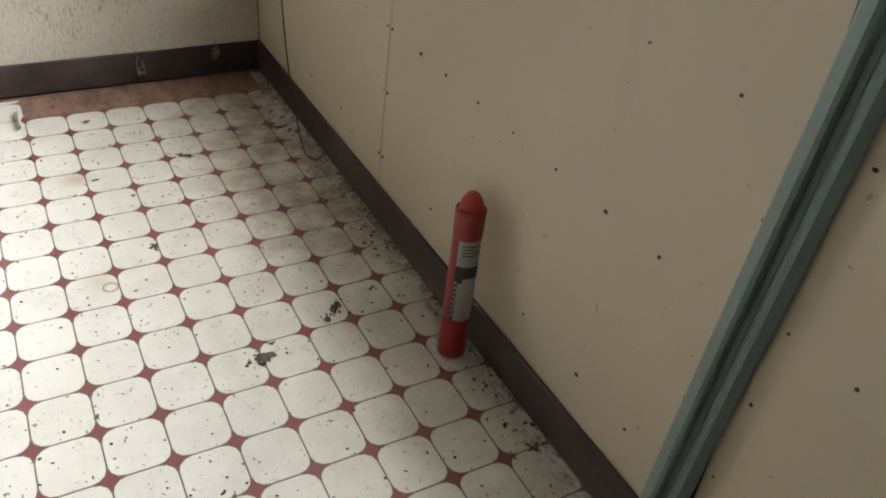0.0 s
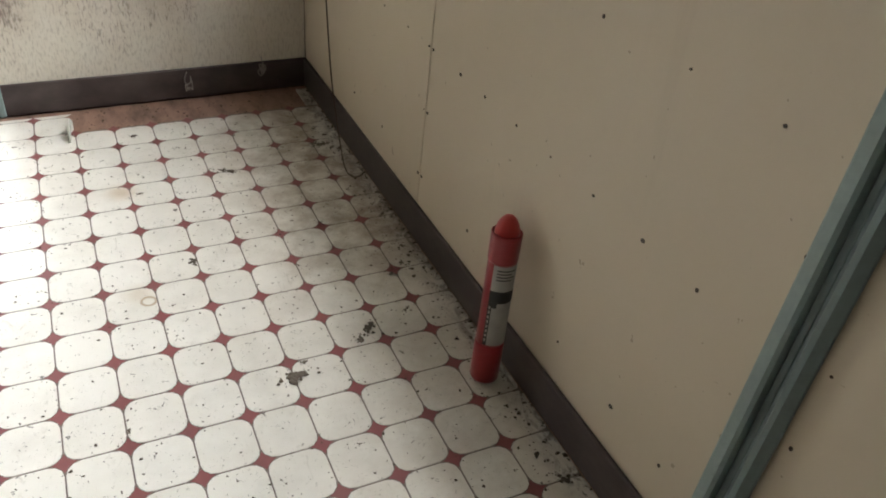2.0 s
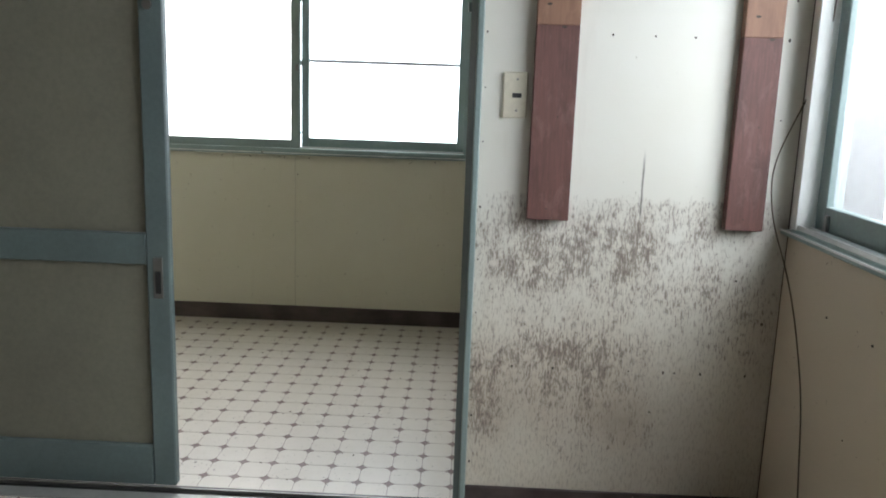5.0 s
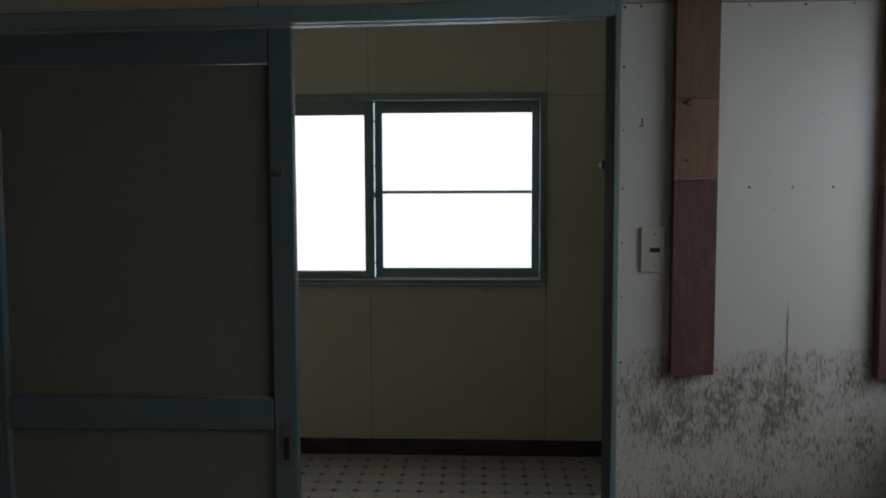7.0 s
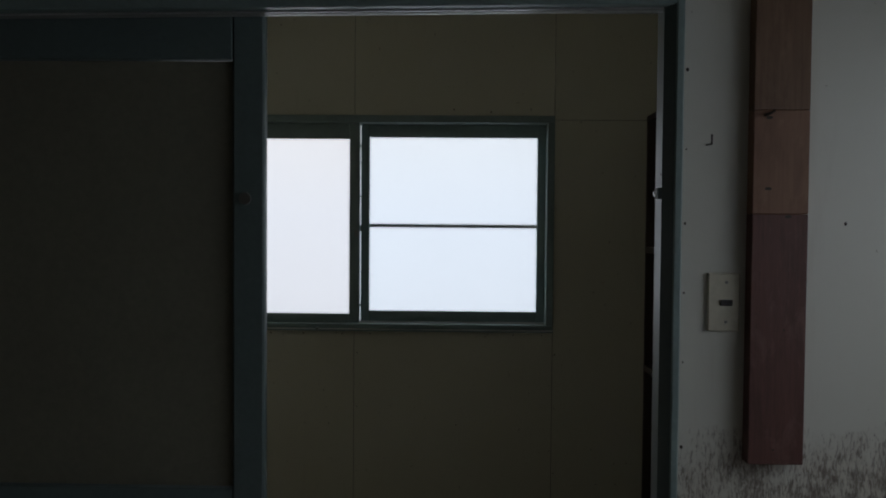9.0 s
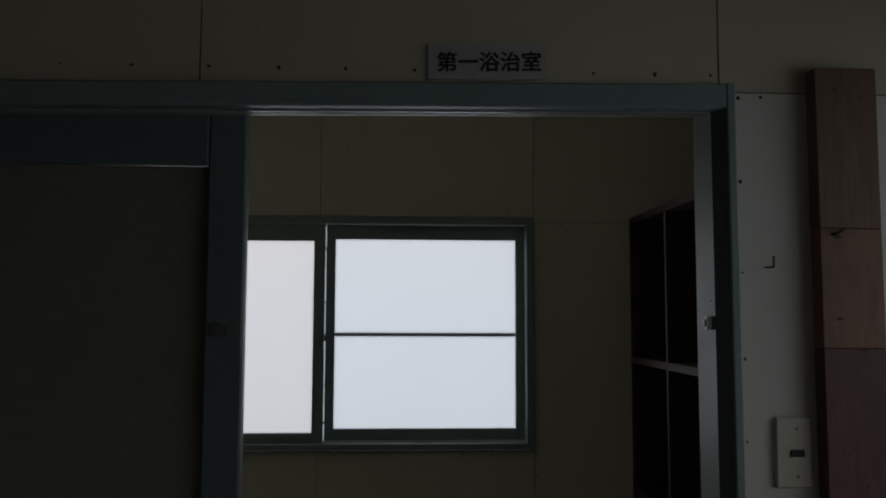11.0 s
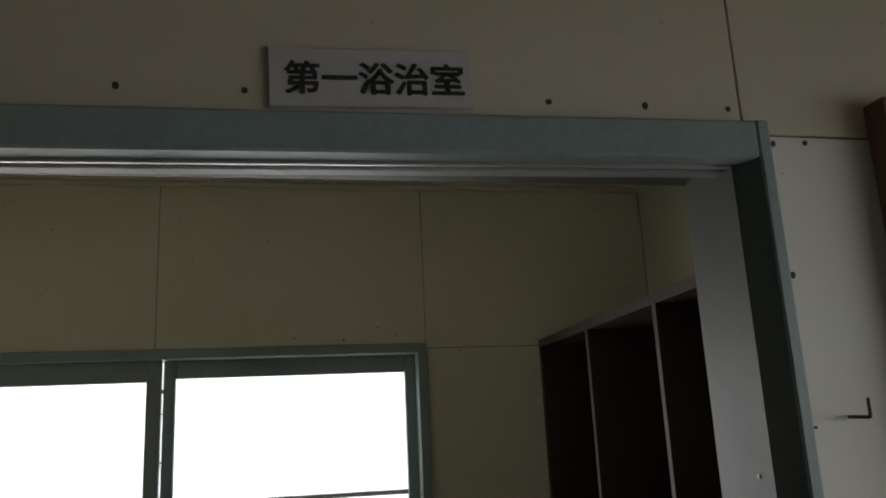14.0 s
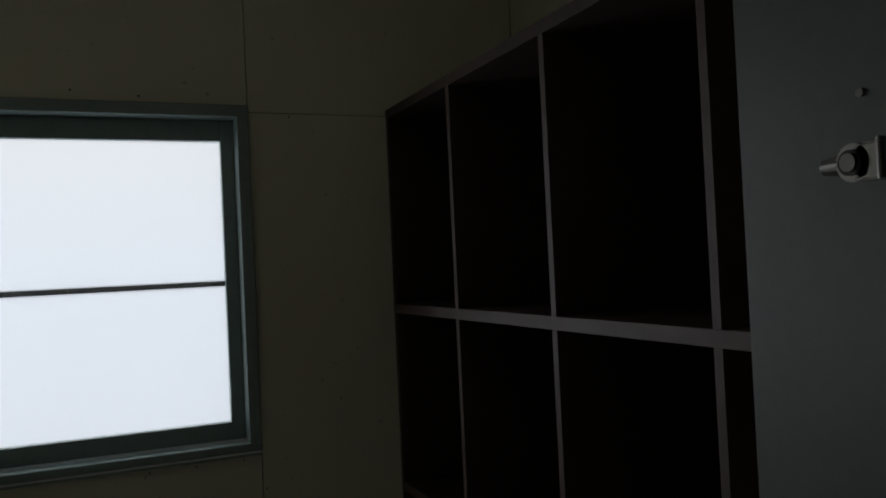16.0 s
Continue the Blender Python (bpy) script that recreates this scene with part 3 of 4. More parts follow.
def door_leaf(d):
    x0, x1, y0, y1 = -2.636, -1.743, 0.062, 0.092
    fpart("stile", box(x1 - 0.068, x1, y0, y1, 0.006, 1.80, 0.004), PAINT_DARK, d)
    fpart("stile", box(x0, x0 + 0.068, y0, y1, 0.006, 1.80, 0.004), PAINT_DARK, d)
    for a, b in ((1.69, 1.80), (0.682, 0.772), (0.006, 0.13)):
        fpart("rail", box(x0 + 0.068, x1 - 0.068, y0, y1, a, b, 0.003), PAINT_DARK, d)
    for a, b in ((0.772, 1.69), (0.13, 0.682)):
        fpart("panel", box(x0 + 0.07, x1 - 0.07, y0 + 0.018, y1 - 0.006, a + 0.001, b - 0.001), PANEL, d, "dull cream board panel")
    for x in (x1 - 0.034, x0 + 0.034):
        bm = box(x - 0.014, x + 0.014, y0 - 0.003, y0, 0.585, 0.705, 0.001)
        fpart("pull_plate", bm, STEEL, d, "worn dark metal finger pull")
        # thin black plate that paints the shade of the finger hollow
        fpart("recess", box(x - 0.008, x + 0.008, y0 - 0.0045, y0 - 0.003, 0.60, 0.665, 0.001), BLACK, d)
    m = pose(x1 - 0.040, y0 - 0.004, 1.396, 90)
    fpart("lock_hole", cylinder(0.013, -0.004, 0.004, 20, None, None, m), STEEL, d, "round screw-lock ferrule")


door_leaf(door)

latch = thing("latch", (-0.91, 0.045, 1.412), "pale metal screw latch fixed to the door jamb", "latch")
fpart("keeper", box(-0.922, -0.908, 0.018, 0.031, 1.400, 1.424, 0.002), DARK_GREEN, latch, "dark keeper block")
fpart("keeper_edge", box(-0.924, -0.906, 0.031, 0.034, 1.400, 1.424, 0.001), ALU, latch)
bm = box(-0.918, -0.906, 0.034, 0.052, 1.401, 1.423, 0.002)
cylinder(0.011, -0.006, 0.006, 24, bm, None, pose(-0.912, 0.053, 1.412, 0, 90))
fpart("plate", bm, PLATE, latch)
fpart("ring", cylinder(0.0075, -0.0012, 0.0012, 24, None, None, pose(-0.9185, 0.054, 1.412, 0, 90)), BLACK, latch)
fpart("barrel", cylinder(0.0052, -0.003, 0.003, 20, None, 0.0045, pose(-0.9195, 0.053, 1.412, 0, 90)), STEEL, latch)
fpart("knob", cylinder(0.0065, -0.007, 0.007, 18, None, 0.0045, pose(-0.912, 0.070, 1.412, -90)), STEEL, latch, "knurled dark knob")
for z in (1.452,):
    fpart("screw", cylinder(0.0026, -0.001, 0.001, 10, None, None, pose(-0.9098, 0.052, z, 0, 90)), STEEL, latch)

# ---- windows ----
def frame_ring(name, parent, axis, a0, a1, z0, z1, d0, d1, w, material, bevel=0.002):
    """Four bars round an opening; axis is the one that the window runs along."""
    for s0, s1, t0, t1 in ((a0, a1, z1 - w, z1), (a0, a1, z0, z0 + w), (a0, a0 + w, z0 + w, z1 - w), (a1 - w, a1, z0 + w, z1 - w)):
        bm = box(s0, s1, d0, d1, t0, t1, bevel) if axis == "x" else box(d0, d1, s0, s1, t0, t1, bevel)
        fpart(name, bm, material, parent)


def sash(win, axis, a0, a1, z0, z1, d0, d1, wl, wr, wb, wt, glass, bar=None):
    """One sliding sash: two stiles, two rails, a frosted pane and a middle bar where it has one."""
    s = new("sash")
    s.parent = win
    s.matrix_parent_inverse = Matrix.Translation(win.location).inverted()
    mid = (d0 + d1) / 2
    bars = [("stile", a0, a0 + wl, z0, z1), ("stile", a1 - wr, a1, z0, z1), ("rail", a0 + wl, a1 - wr, z0, z0 + wb), ("rail", a0 + wl, a1 - wr, z1 - wt, z1)]
    for n, s0, s1, t0, t1 in bars:
        part(n, box(s0, s1, d0, d1, t0, t1, 0.002) if axis == "x" else box(d0, d1, s0, s1, t0, t1, 0.002), PAINT, s)
    if bar:
        part("glazing_bar", box(a0 + wl, a1 - wr, mid + 0.0045, mid + 0.0135, bar - 0.0085, bar + 0.0085, 0.002), JAMB_LIGHT, s, "pale bar behind the frosted glass")
    for t0, t1 in ((z0 + wb, bar - 0.002), (bar + 0.002, z1 - wt)) if bar else ((z0 + wb, z1 - wt),):
        b4 = (a0 + wl - 0.004, a1 - wr + 0.004)
        pane = part("pane", box(*b4, mid + 0.001, mid + 0.004, t0 - 0.0015, t1 + 0.0015) if axis == "x" else box(mid + 0.001, mid + 0.004, *b4, t0 - 0.0015, t1 + 0.0015), glass, s, "bright frosted glass")
        pane.visible_shadow = False
    return s


win_1 = thing("window_1", (-1.8, D, BZ0), "grey-green sliding window with frosted glass and a glazing bar", "window", "", "structure")
frame_ring("window_frame", win_1, "x", BX0, BX1, BZ0, BZ1, D - 0.016, D + 0.11, 0.034, PAINT)
fpart("window_sill", box(BX0, BX1, D - 0.024, D - 0.016, BZ0, BZ0 + 0.012, 0.002), PAINT, win_1)
fpart("sill_edge", box(BX0, BX1, D - 0.0265, D - 0.0235, BZ0 + 0.008, BZ0 + 0.0125), ALU, win_1, "bright metal strip along the sill edge")
fpart("track", box(BX0 + 0.034, BX1 - 0.034, D + 0.018, D + 0.022, BZ0 + 0.034, BZ0 + 0.044), ALU, win_1)
sash(win_1, "x", -1.7918, BX1 - 0.03, BZ0 + 0.03, BZ1 - 0.03, D + 0.05, D + 0.08, 0.040, 0.042, 0.058, 0.064, GLASS, 1.338)
sash(win_1, "x", BX0 + 0.03, -1.793, BZ0 + 0.03, BZ1 - 0.03, D + 0.012, D + 0.042, 0.05, 0.047, 0.046, 0.076, GLASS_WARM)
# dark blocks added to interrupt the light through the slit
for z, h in ((0.96, 0.012), (1.12, 0.006), (1.31, 0.03), (1.47, 0.008), (1.63, 0.005), (1.70, 0.014)):
    fpart("draught_stop", box(-1.7932, -1.7915, D + 0.040, D + 0.052, z, z + h), DARK_GREEN, win_1)
fpart("sill_screw", cylinder(0.008, -0.008, 0.008, 14, None, 0.006, pose(-1.98, D - 0.0265, BZ0 + 0.010, 90)), STEEL, win_1, "small metal knob on the sill")
fpart("latch", box(-1.815, -1.797, D + 0.004, D + 0.012, 1.285, 1.315, 0.002), STEEL, win_1)

win_2 = thing("window_2", (XR, -0.93, WZ0), "grey-green sliding window with frosted glass above a metal sill", "window", "", "structure")
frame_ring("window_frame", win_2, "y", WY0 - 0.004, WY1 + 0.012, WZ0, WZ1, XR - 0.012, XC + 0.10, 0.014, PAINT)
# white cover added over the frame to paint in the window's glare
fpart("reveal", box(XR - 0.0135, XC + 0.029, WY1 - 0.016, WY1 + 0.0135, WZ0 + 0.012, WZ1 - 0.016, 0.001), LIT_WHITE, win_2, "white cover on the reveal, window glare painted in")
fpart("window_sill", box(XR - 0.024, XR - 0.0, WY0 - 0.01, -0.002, WZ0 - 0.008, WZ0 + 0.006, 0.003), PAINT, win_2, "grey-green sill with a bright edge strip")
# bright strip added to paint the highlight along the sill edge
fpart("sill_edge", box(XR - 0.0262, XR - 0.0222, WY0 - 0.01, -0.002, WZ0 + 0.0022, WZ0 + 0.0078, 0.001), ALU, win_2, "bright metal strip along the sill edge")
fpart("track", box(XR - 0.0075, XR - 0.003, WY0 + 0.014, WY1 - 0.014, WZ0 + 0.014, WZ0 + 0.026), ALU, win_2)
fpart("track", box(XC + 0.016, XC + 0.021, WY0 + 0.014, WY1 - 0.014, WZ0 + 0.014, WZ0 + 0.024), ALU, win_2)
sash(win_2, "y", -0.985, WY1 - 0.014, WZ0 + 0.016, WZ1 - 0.014, XC + 0.03, XC + 0.058, 0.06, 0.05, 0.066, 0.06, GLASS)
sash(win_2, "y", WY0 + 0.014, -0.925, WZ0 + 0.016, WZ1 - 0.014, XR - 0.002, XC + 0.022, 0.05, 0.06, 0.085, 0.06, GLASS)
fpart("latch", box(XC + 0.02, XC + 0.03, -0.155, -0.14, 0.885, 0.925, 0.002), STEEL, win_2)

# upright joint cover on the side wall
post = thing("joint_cover", (XR, -1.84, 0), "grey-green painted upright trim between wall boards", "trim", "", "structure")
fpart("cover_face", lean(box(XR - 0.022, XR + 0.002, -1.854, -1.832, 0.0, 2.43, 0.004)), PAINT, post)
# step and bead get darker paint, their shade put into the colour
fpart("cover_step", lean(box(XR - 0.008, XR + 0.002, -1.867, -1.854, 0.0, 2.43, 0.003)), PAINT_DARK, post)
fpart("cover_bead", lean(box(XR - 0.019, XR + 0.004, -1.893, -1.867, 0.0, 2.43, 0.009)), PAINT_DARK, post)

# ---- shelf in the back room ----
def pigeonhole_shelf():
    x0, x1, y0, y1 = -0.483, X2R - 0.012, 0.21, D - 0.004
    zs = [Z2 + 0.07, 0.70, 1.238, 1.830]
    s = thing("pigeonhole_shelf", (x0, 1.1, Z2), "tall dark brown wooden pigeonhole shelf, empty", "shelf")
    fpart("back", box(x1 - 0.006, x1, y0, y1, Z2, 1.835), SHELF, s)
    for i, z in enumerate(zs):
        b = fpart("shelf_board", box(x0 + 0.004, x1 - 0.006, y0, y1, z - 0.014, z + 0.012), SHELF, s)
        fpart("edging", box(x0, x0 + 0.004, y0, y1, z - 0.015, z + 0.013, 0.001), SHELF if i == 3 else SHELF_EDGE, s, "brown painted edge strip")
    fpart("plinth", box(x0 + 0.02, x0 + 0.035, y0, y1, Z2, zs[0] - 0.014), SHELF, s)
    for k, y in enumerate((y1 - 0.008, 1.576, 1.109, 0.652, y0 + 0.008)):
        for a, b in zip(zs, zs[1:]):
            fpart("divider", box(x0 + 0.004, x1 - 0.006, y - 0.009, y + 0.009, a + 0.012, b - 0.014), SHELF, s)
            fpart("edging", box(x0 + 0.001, x0 + 0.004, y - 0.009, y + 0.009, a + 0.013, b - 0.015), SHELF_EDGE, s, "brown painted edge strip")
    return s


pigeonhole_shelf()

# ---- things on the partition ----
def plank(x0, x1, z0, z1, cut, cut2):
    p = thing("plank", ((x0 + x1) / 2, 0, z0), "red-brown stained wooden plank, faded in part, nailed upright", "plank", "wall planks")
    for a, b, m in ((z0, cut, PLANK), (cut, cut2, PLANK_PALE), (cut2, z1, PLANK_TOP)):
        fpart("face", box(x0, x1, -0.034, -0.0005, a, b - 0.0004, 0.0015), m, p)
    for z, u in ((z0 + 0.03, 0.45), (z0 + 0.27, 0.6), (z1 - 0.04, 0.3), (z1 - 0.05, 0.75)):
        for x in (x0 + u * (x1 - x0),):
            fpart("nail", cylinder(0.0018, -0.001, 0.001, 8, None, None, pose(x, -0.0345, z, 90)), NAIL, p)
    for z, x in ((cut + 0.19, x0 + 0.03), (cut - 0.005, x0 + 0.07), (cut + 0.05, x0 + 0.03)):
        fpart("knot", cylinder(0.0045, -0.0005, 0.0005, 10, None, None, pose(x, -0.0344, z, 90) @ Matrix.Diagonal((1.5, 0.7, 1, 1))), NAIL, p)
    return p


plank(-0.748, -0.638, 0.870, 1.858, 1.37, 1.575)
plank(-0.226, -0.128, 0.861, 1.858, 1.355, 1.60)

bent = tube([(-0.726, -0.030, 1.565), (-0.725, -0.040, 1.565), (-0.720, -0.045, 1.567), (-0.712, -0.046, 1.573)], 0.003, "bent_nail", NAIL)
tagged(new("bent_nail", bent), "bent rusty nail driven into the plank", "nail")
plate = thing("light_switch", (-0.797, 0, 1.19), "ivory plastic light switch plate with a dark toggle", "light switch")
fpart("plate", box(-0.825, -0.760, -0.009, 0, 1.132, 1.251, 0.003), SWITCH, plate)
fpart("toggle", box(-0.800, -0.776, -0.013, -0.009, 1.185, 1.197, 0.001), BLACK, plate)
fpart("screw", cylinder(0.003, -0.001, 0.001, 10, None, None, pose(-0.788, -0.0095, 1.232, 90)), STEEL, plate)
fpart("screw", cylinder(0.003, -0.001, 0.001, 10, None, None, pose(-0.788, -0.0095, 1.152, 90)), STEEL, plate)

hook_mesh = tube([(-0.830, 0.0, 1.509), (-0.830, -0.006, 1.509), (-0.830, -0.029, 1.508), (-0.8295, -0.031, 1.508), (-0.829, -0.031, 1.510), (-0.829, -0.031, 1.527)], 0.0018, "hook", NAIL)
tagged(new("wall_hook", hook_mesh), "small dark metal screw hook in the wall", "hook")

board_sign = thing("sign", (-1.318, -0.004, 1.866), "white sign plate with black brush-style lettering", "sign")
sm = pose(-1.318, -0.004, 1.8665, 0, -1.3, 0)
bm = box(-0.104, 0.104, -0.002, 0.003, -0.0315, 0.0315, 0.0008)
bmesh.ops.transform(bm, verts=bm.verts, matrix=sm)
fpart("plate", bm, SIGN, board_sign)
txt = bpy.data.curves.new("lettering", "FONT")
txt.body, txt.size, txt.align_x, txt.align_y, txt.extrude, txt.offset = "第一浴治室", 0.037, "CENTER", "CENTER", 0.0003, 0.00025
txo = new("lettering_curve", txt)
tm = bpy.data.meshes.new_from_object(txo.evaluated_get(bpy.context.evaluated_depsgraph_get()))
bpy.data.objects.remove(txo)
tm.materials.clear()
tm.materials.append(BLACK)
both = bmesh.new()
for dx, dz in ((-0.0009, 0.0), (0.0009, 0.0), (0.0, -0.0006), (0.0, 0.0006), (0.0, 0.0)):
    again = tm.copy()
    again.transform(sm @ pose(0.003 + dx, -0.0026 - 0.1 * (dx + dz + 0.001), -0.004 + dz, 90))
    both.from_mesh(again)
both.to_mesh(tm)
both.free()
lettering = new("lettering", tm)
lettering.parent = board_sign
lettering.matrix_parent_inverse = Matrix.Translation(board_sign.location).inverted()

# ---- cable down the corner ----
path = [(-0.045, -0.10, 1.78), (-0.030, -0.090, 1.50), (-0.028, -0.065, 1.33), (-0.042, -0.040, 1.24), (-0.089, -0.032, 1.12), (-0.115, -0.030, 1.04), (-0.117, -0.030, 0.97), (-0.100, -0.030, 0.88),
        (-0.066, -0.035, 0.79), (-0.062, -0.100, 0.71), (-0.061, -0.165, 0.61), (-0.061, -0.235, 0.47), (-0.062, -0.268, 0.30), (-0.064, -0.300, 0.166), (-0.070, -0.365, 0.065), (-0.080, -0.435, 0.012), (-0.100, -0.520, 0.003),
        (-0.106, -0.575, 0.003), (-0.088, -0.602, 0.004), (-0.066, -0.590, 0.014)]
tagged(new("cable", tube(path, 0.0019, "cable", CABLE)), "thin dark cable hanging loose in the corner", "cable")

# ---- red tube by the wall ----
def red_tube():
    b = thing("red_bottle", (-0.106, -1.347, 0.0), "red plastic tube bottle with a scuffed label, leaning on the baseboard", "bottle")
    up = Vector((0.020, 0.022, 0.33)).normalized()
    turn = Vector((0, 0, 1)).rotation_difference(up).to_matrix().to_4x4()
    b.matrix_world = Matrix.Translation((-0.106, -1.347, 0.004)) @ turn
    r = 0.0265
    part("base", lathe([(r * 0.92, 0), (r * 1.0, 0.004), (r * 1.0, 0.078), (r * 0.97, 0.082)]), RED_PLASTIC, b)
    part("body", lathe([(r * 0.955, 0.080), (r * 0.955, 0.255), (r * 0.95, 0.258)]), RED_PLASTIC, b)
    bm = lathe([(r * 0.96, 0.250), (r * 1.0, 0.254), (r * 1.01, 0.296), (r * 1.01, 0.304), (r * 0.95, 0.306), (r * 0.88, 0.300)], 32)
    part("cap", bm, RED_PLASTIC, b)
    part("nozzle", lathe([(r * 0.84, 0.296), (r * 0.80, 0.308), (r * 0.70, 0.319), (r * 0.52, 0.328), (r * 0.30, 0.334), (r * 0.08, 0.336)], 24), RED_TIP, b, "rounded bright red tip")
    for p in b.children:
        smooth(p.data)

    def wrap(a0, a1, z0, z1, rr):
        bm = bmesh.new()
        n = 14
        ring = [(rr * math.cos(radians(a0 + (a1 - a0) * i / n)), rr * math.sin(radians(a0 + (a1 - a0) * i / n))) for i in range(n + 1)]
        lo = [bm.verts.new((x, y, z0)) for x, y in ring]
        hi = [bm.verts.new((x, y, z1)) for x, y in ring]
        for i in range(n):
            bm.faces.new((lo[i], lo[i + 1], hi[i + 1], hi[i]))
        return bm

    lab = part("label", wrap(-152, -40, 0.086, 0.250, r * 0.975), LABEL, b, "scuffed grey-white label")
    part("dark_band", wrap(-152, -40, 0.176, 0.200, r * 0.985), BLACK, lab)
    part("dark_strip", wrap(-152, -136, 0.086, 0.176, r * 0.985), BLACK, lab)
    for i in range(8):
        part("print_bar", wrap(-148, -140, 0.094 + 0.0098 * i, 0.100 + 0.0098 * i, r * 0.99), LABEL, lab)
    part("dark_strip", wrap(-136, -118, 0.166, 0.178, r * 0.984), BLACK, lab)
    for i, z in enumerate((0.240, 0.234, 0.228, 0.222)):
        part("print_bar", wrap(-135, -62 - 12 * (i % 2), z, z + 0.0024, r * 0.985), BLACK, lab)


red_tube()

# ---- floors ----
solid("floor_base", box(XL - 0.1, XC + 0.1, YB - 0.1, 0.0, -0.08, -0.006), SUBFLOOR, "damp red-brown plywood under torn vinyl", "floor", "structure")
floor_1 = tagged(new("floor", None), "white vinyl floor printed with rounded tiles and red diamonds, dirty", "floor", "", "structure")
floor_2 = tagged(new("floor_back_room", None), "white vinyl floor printed with rounded tiles and brown diamonds, dusty", "floor", "", "structure")
part("sheet", box(XL, XR - 0.009, YB, -0.150, -0.006, -0.0008), LINE, floor_1)
part("sheet", box(XL, -0.742, -0.150, -0.034, -0.006, -0.0008), LINE, floor_1)
part("sheet", box(-0.088, XR - 0.009, -0.150, -0.030, -0.006, -0.0004), TILE, floor_1)
part("sheet", box(-2.64, -0.9, 0.098, T, Z2 - 0.08, Z2 - 0.0008), LINE_PALE, floor_2)
part("sheet", box(X2L, X2R, T, D, Z2 - 0.08, Z2 - 0.0008), LINE_PALE, floor_2)


def tile_bm(px, py, r, gap, h=0.0008, bm=None, cx=0, cy=0, z=0, clip=None):
    """A square tile with round corners, a little proud of its sheet."""
    bm = bm or bmesh.new()
    pts = []
    for sx, sy, a0 in ((1, 1, 0), (-1, 1, 90), (-1, -1, 180), (1, -1, 270)):
        for k in range(4):
            a = radians(a0 + 30 * k)
            pts.append((sx * (px / 2 - gap - r) + r * math.cos(a), sy * (py / 2 - gap - r) + r * math.sin(a)))
    if clip:
        pts = [(min(max(x + cx, clip[0]), clip[1]) - cx, min(max(y + cy, clip[2]), clip[3]) - cy) for x, y in pts]
    top = [bm.verts.new((cx + x * 0.99, cy + y * 0.99, z)) for x, y in pts]
    low = [bm.verts.new((cx + x, cy + y, z - h)) for x, y in pts]
    bm.faces.new(top)
    n = len(pts)
    for i in range(n):
        bm.faces.new((low[i], low[(i + 1) % n], top[(i + 1) % n], top[i]))
    return bm


def diamond_bm(rx, ry, bm=None, cx=0, cy=0, z=0):
    """The print between four round tile corners: a diamond with hollow sides."""
    bm = bm or bmesh.new()
    pts = []
    for k in range(4):
        a, b = radians(90 * k), radians(90 * k + 90)
        p, q = (rx * math.cos(a), ry * math.sin(a)), (rx * math.cos(b), ry * math.sin(b))
        c = ((p[0] + q[0]) * 0.30, (p[1] + q[1]) * 0.30)
        for t in (0, 0.33, 0.67):
            pts.append(tuple((1 - t) ** 2 * p[i] + 2 * t * (1 - t) * c[i] + t * t * q[i] for i in (0, 1)))
    bm.faces.new([bm.verts.new((cx + x, cy + y, z)) for x, y in pts])
    return bm


def lay(floor, px, py, ox, oy, xlim, ylim, z, near, skip, diamond, rd, tile):
    """Rows of tiles whose corners lie at ox + i px, oy + j py; near: the stretch laid as single pieces."""
    one = mesh_of(tile_bm(px, py, 0.024, 0.0013), "tile", tile)
    dia = mesh_of(diamond_bm(rd, rd), "diamond", diamond)
    rest, rest_d, count, count_d = bmesh.new(), bmesh.new(), 0, 0
    for i in range(math.floor((xlim[0] - ox) / px) - 1, math.ceil((xlim[1] - ox) / px) + 1):
        for j in range(math.floor((ylim[0] - oy) / py) - 1, math.ceil((ylim[1] - oy) / py) + 1):
            x, y = ox + i * px, oy + j * py
            cx, cy = x + px / 2, y + py / 2
            inside = xlim[0] < x and x + px < xlim[1] and ylim[0] < y and y + py < ylim[1]
            meets = x + px > xlim[0] + 0.004 and x < xlim[1] - 0.004 and y + py > ylim[0] + 0.004 and y < ylim[1] - 0.004
            close = near[0] < cx < near[1] and near[2] < cy < near[3]
            if meets and not skip(cx, cy):
                if inside and close and count < 300:
                    ob = new("tile", one)
                    ob.parent, ob.location = floor, (cx, cy, z)
                    count += 1
                else:
                    tile_bm(px, py, 0.024, 0.0013, bm=rest, cx=cx, cy=cy, z=z, clip=(xlim[0], xlim[1], ylim[0], ylim[1]))
            if xlim[0] < x < xlim[1] and ylim[0] < y < ylim[1] and not skip(x, y):
                if close and count_d < 300:
                    ob = new("diamond", dia)
                    ob.parent, ob.location = floor, (x, y, z - 0.0002)
                    count_d += 1
                else:
                    diamond_bm(rd, rd, rest_d, x, y, z - 0.0002)
    for name, bm, m in (("tiles_beyond", rest, tile), ("diamonds_beyond", rest_d, diamond)):
        tagged(part(name, bm, m, floor), kind="stuff")


lay(floor_1, 0.0965, 0.1035, -0.818, -0.984, (XL, XR - 0.009), (YB, -0.036), 0.0, (-1.45, XR, -1.75, 0),
    lambda x, y: y > -0.152 and -0.742 < x < -0.08, RED, 0.0195, TILE)
lay(floor_2, 0.0997, 0.1068, -1.023, 0.243, (X2L, X2R - 0.01), (0.1, D - 0.01), Z2, (-1.95, -0.45, 0.1, D), lambda x, y: False, BROWN, 0.0215, TILE_BACK)

# ---- nails in the boards ----
nail_mesh = mesh_of(cylinder(0.0030, -0.0012, 0.0012, 8), "nail", NAIL)
rng = random.Random(4)


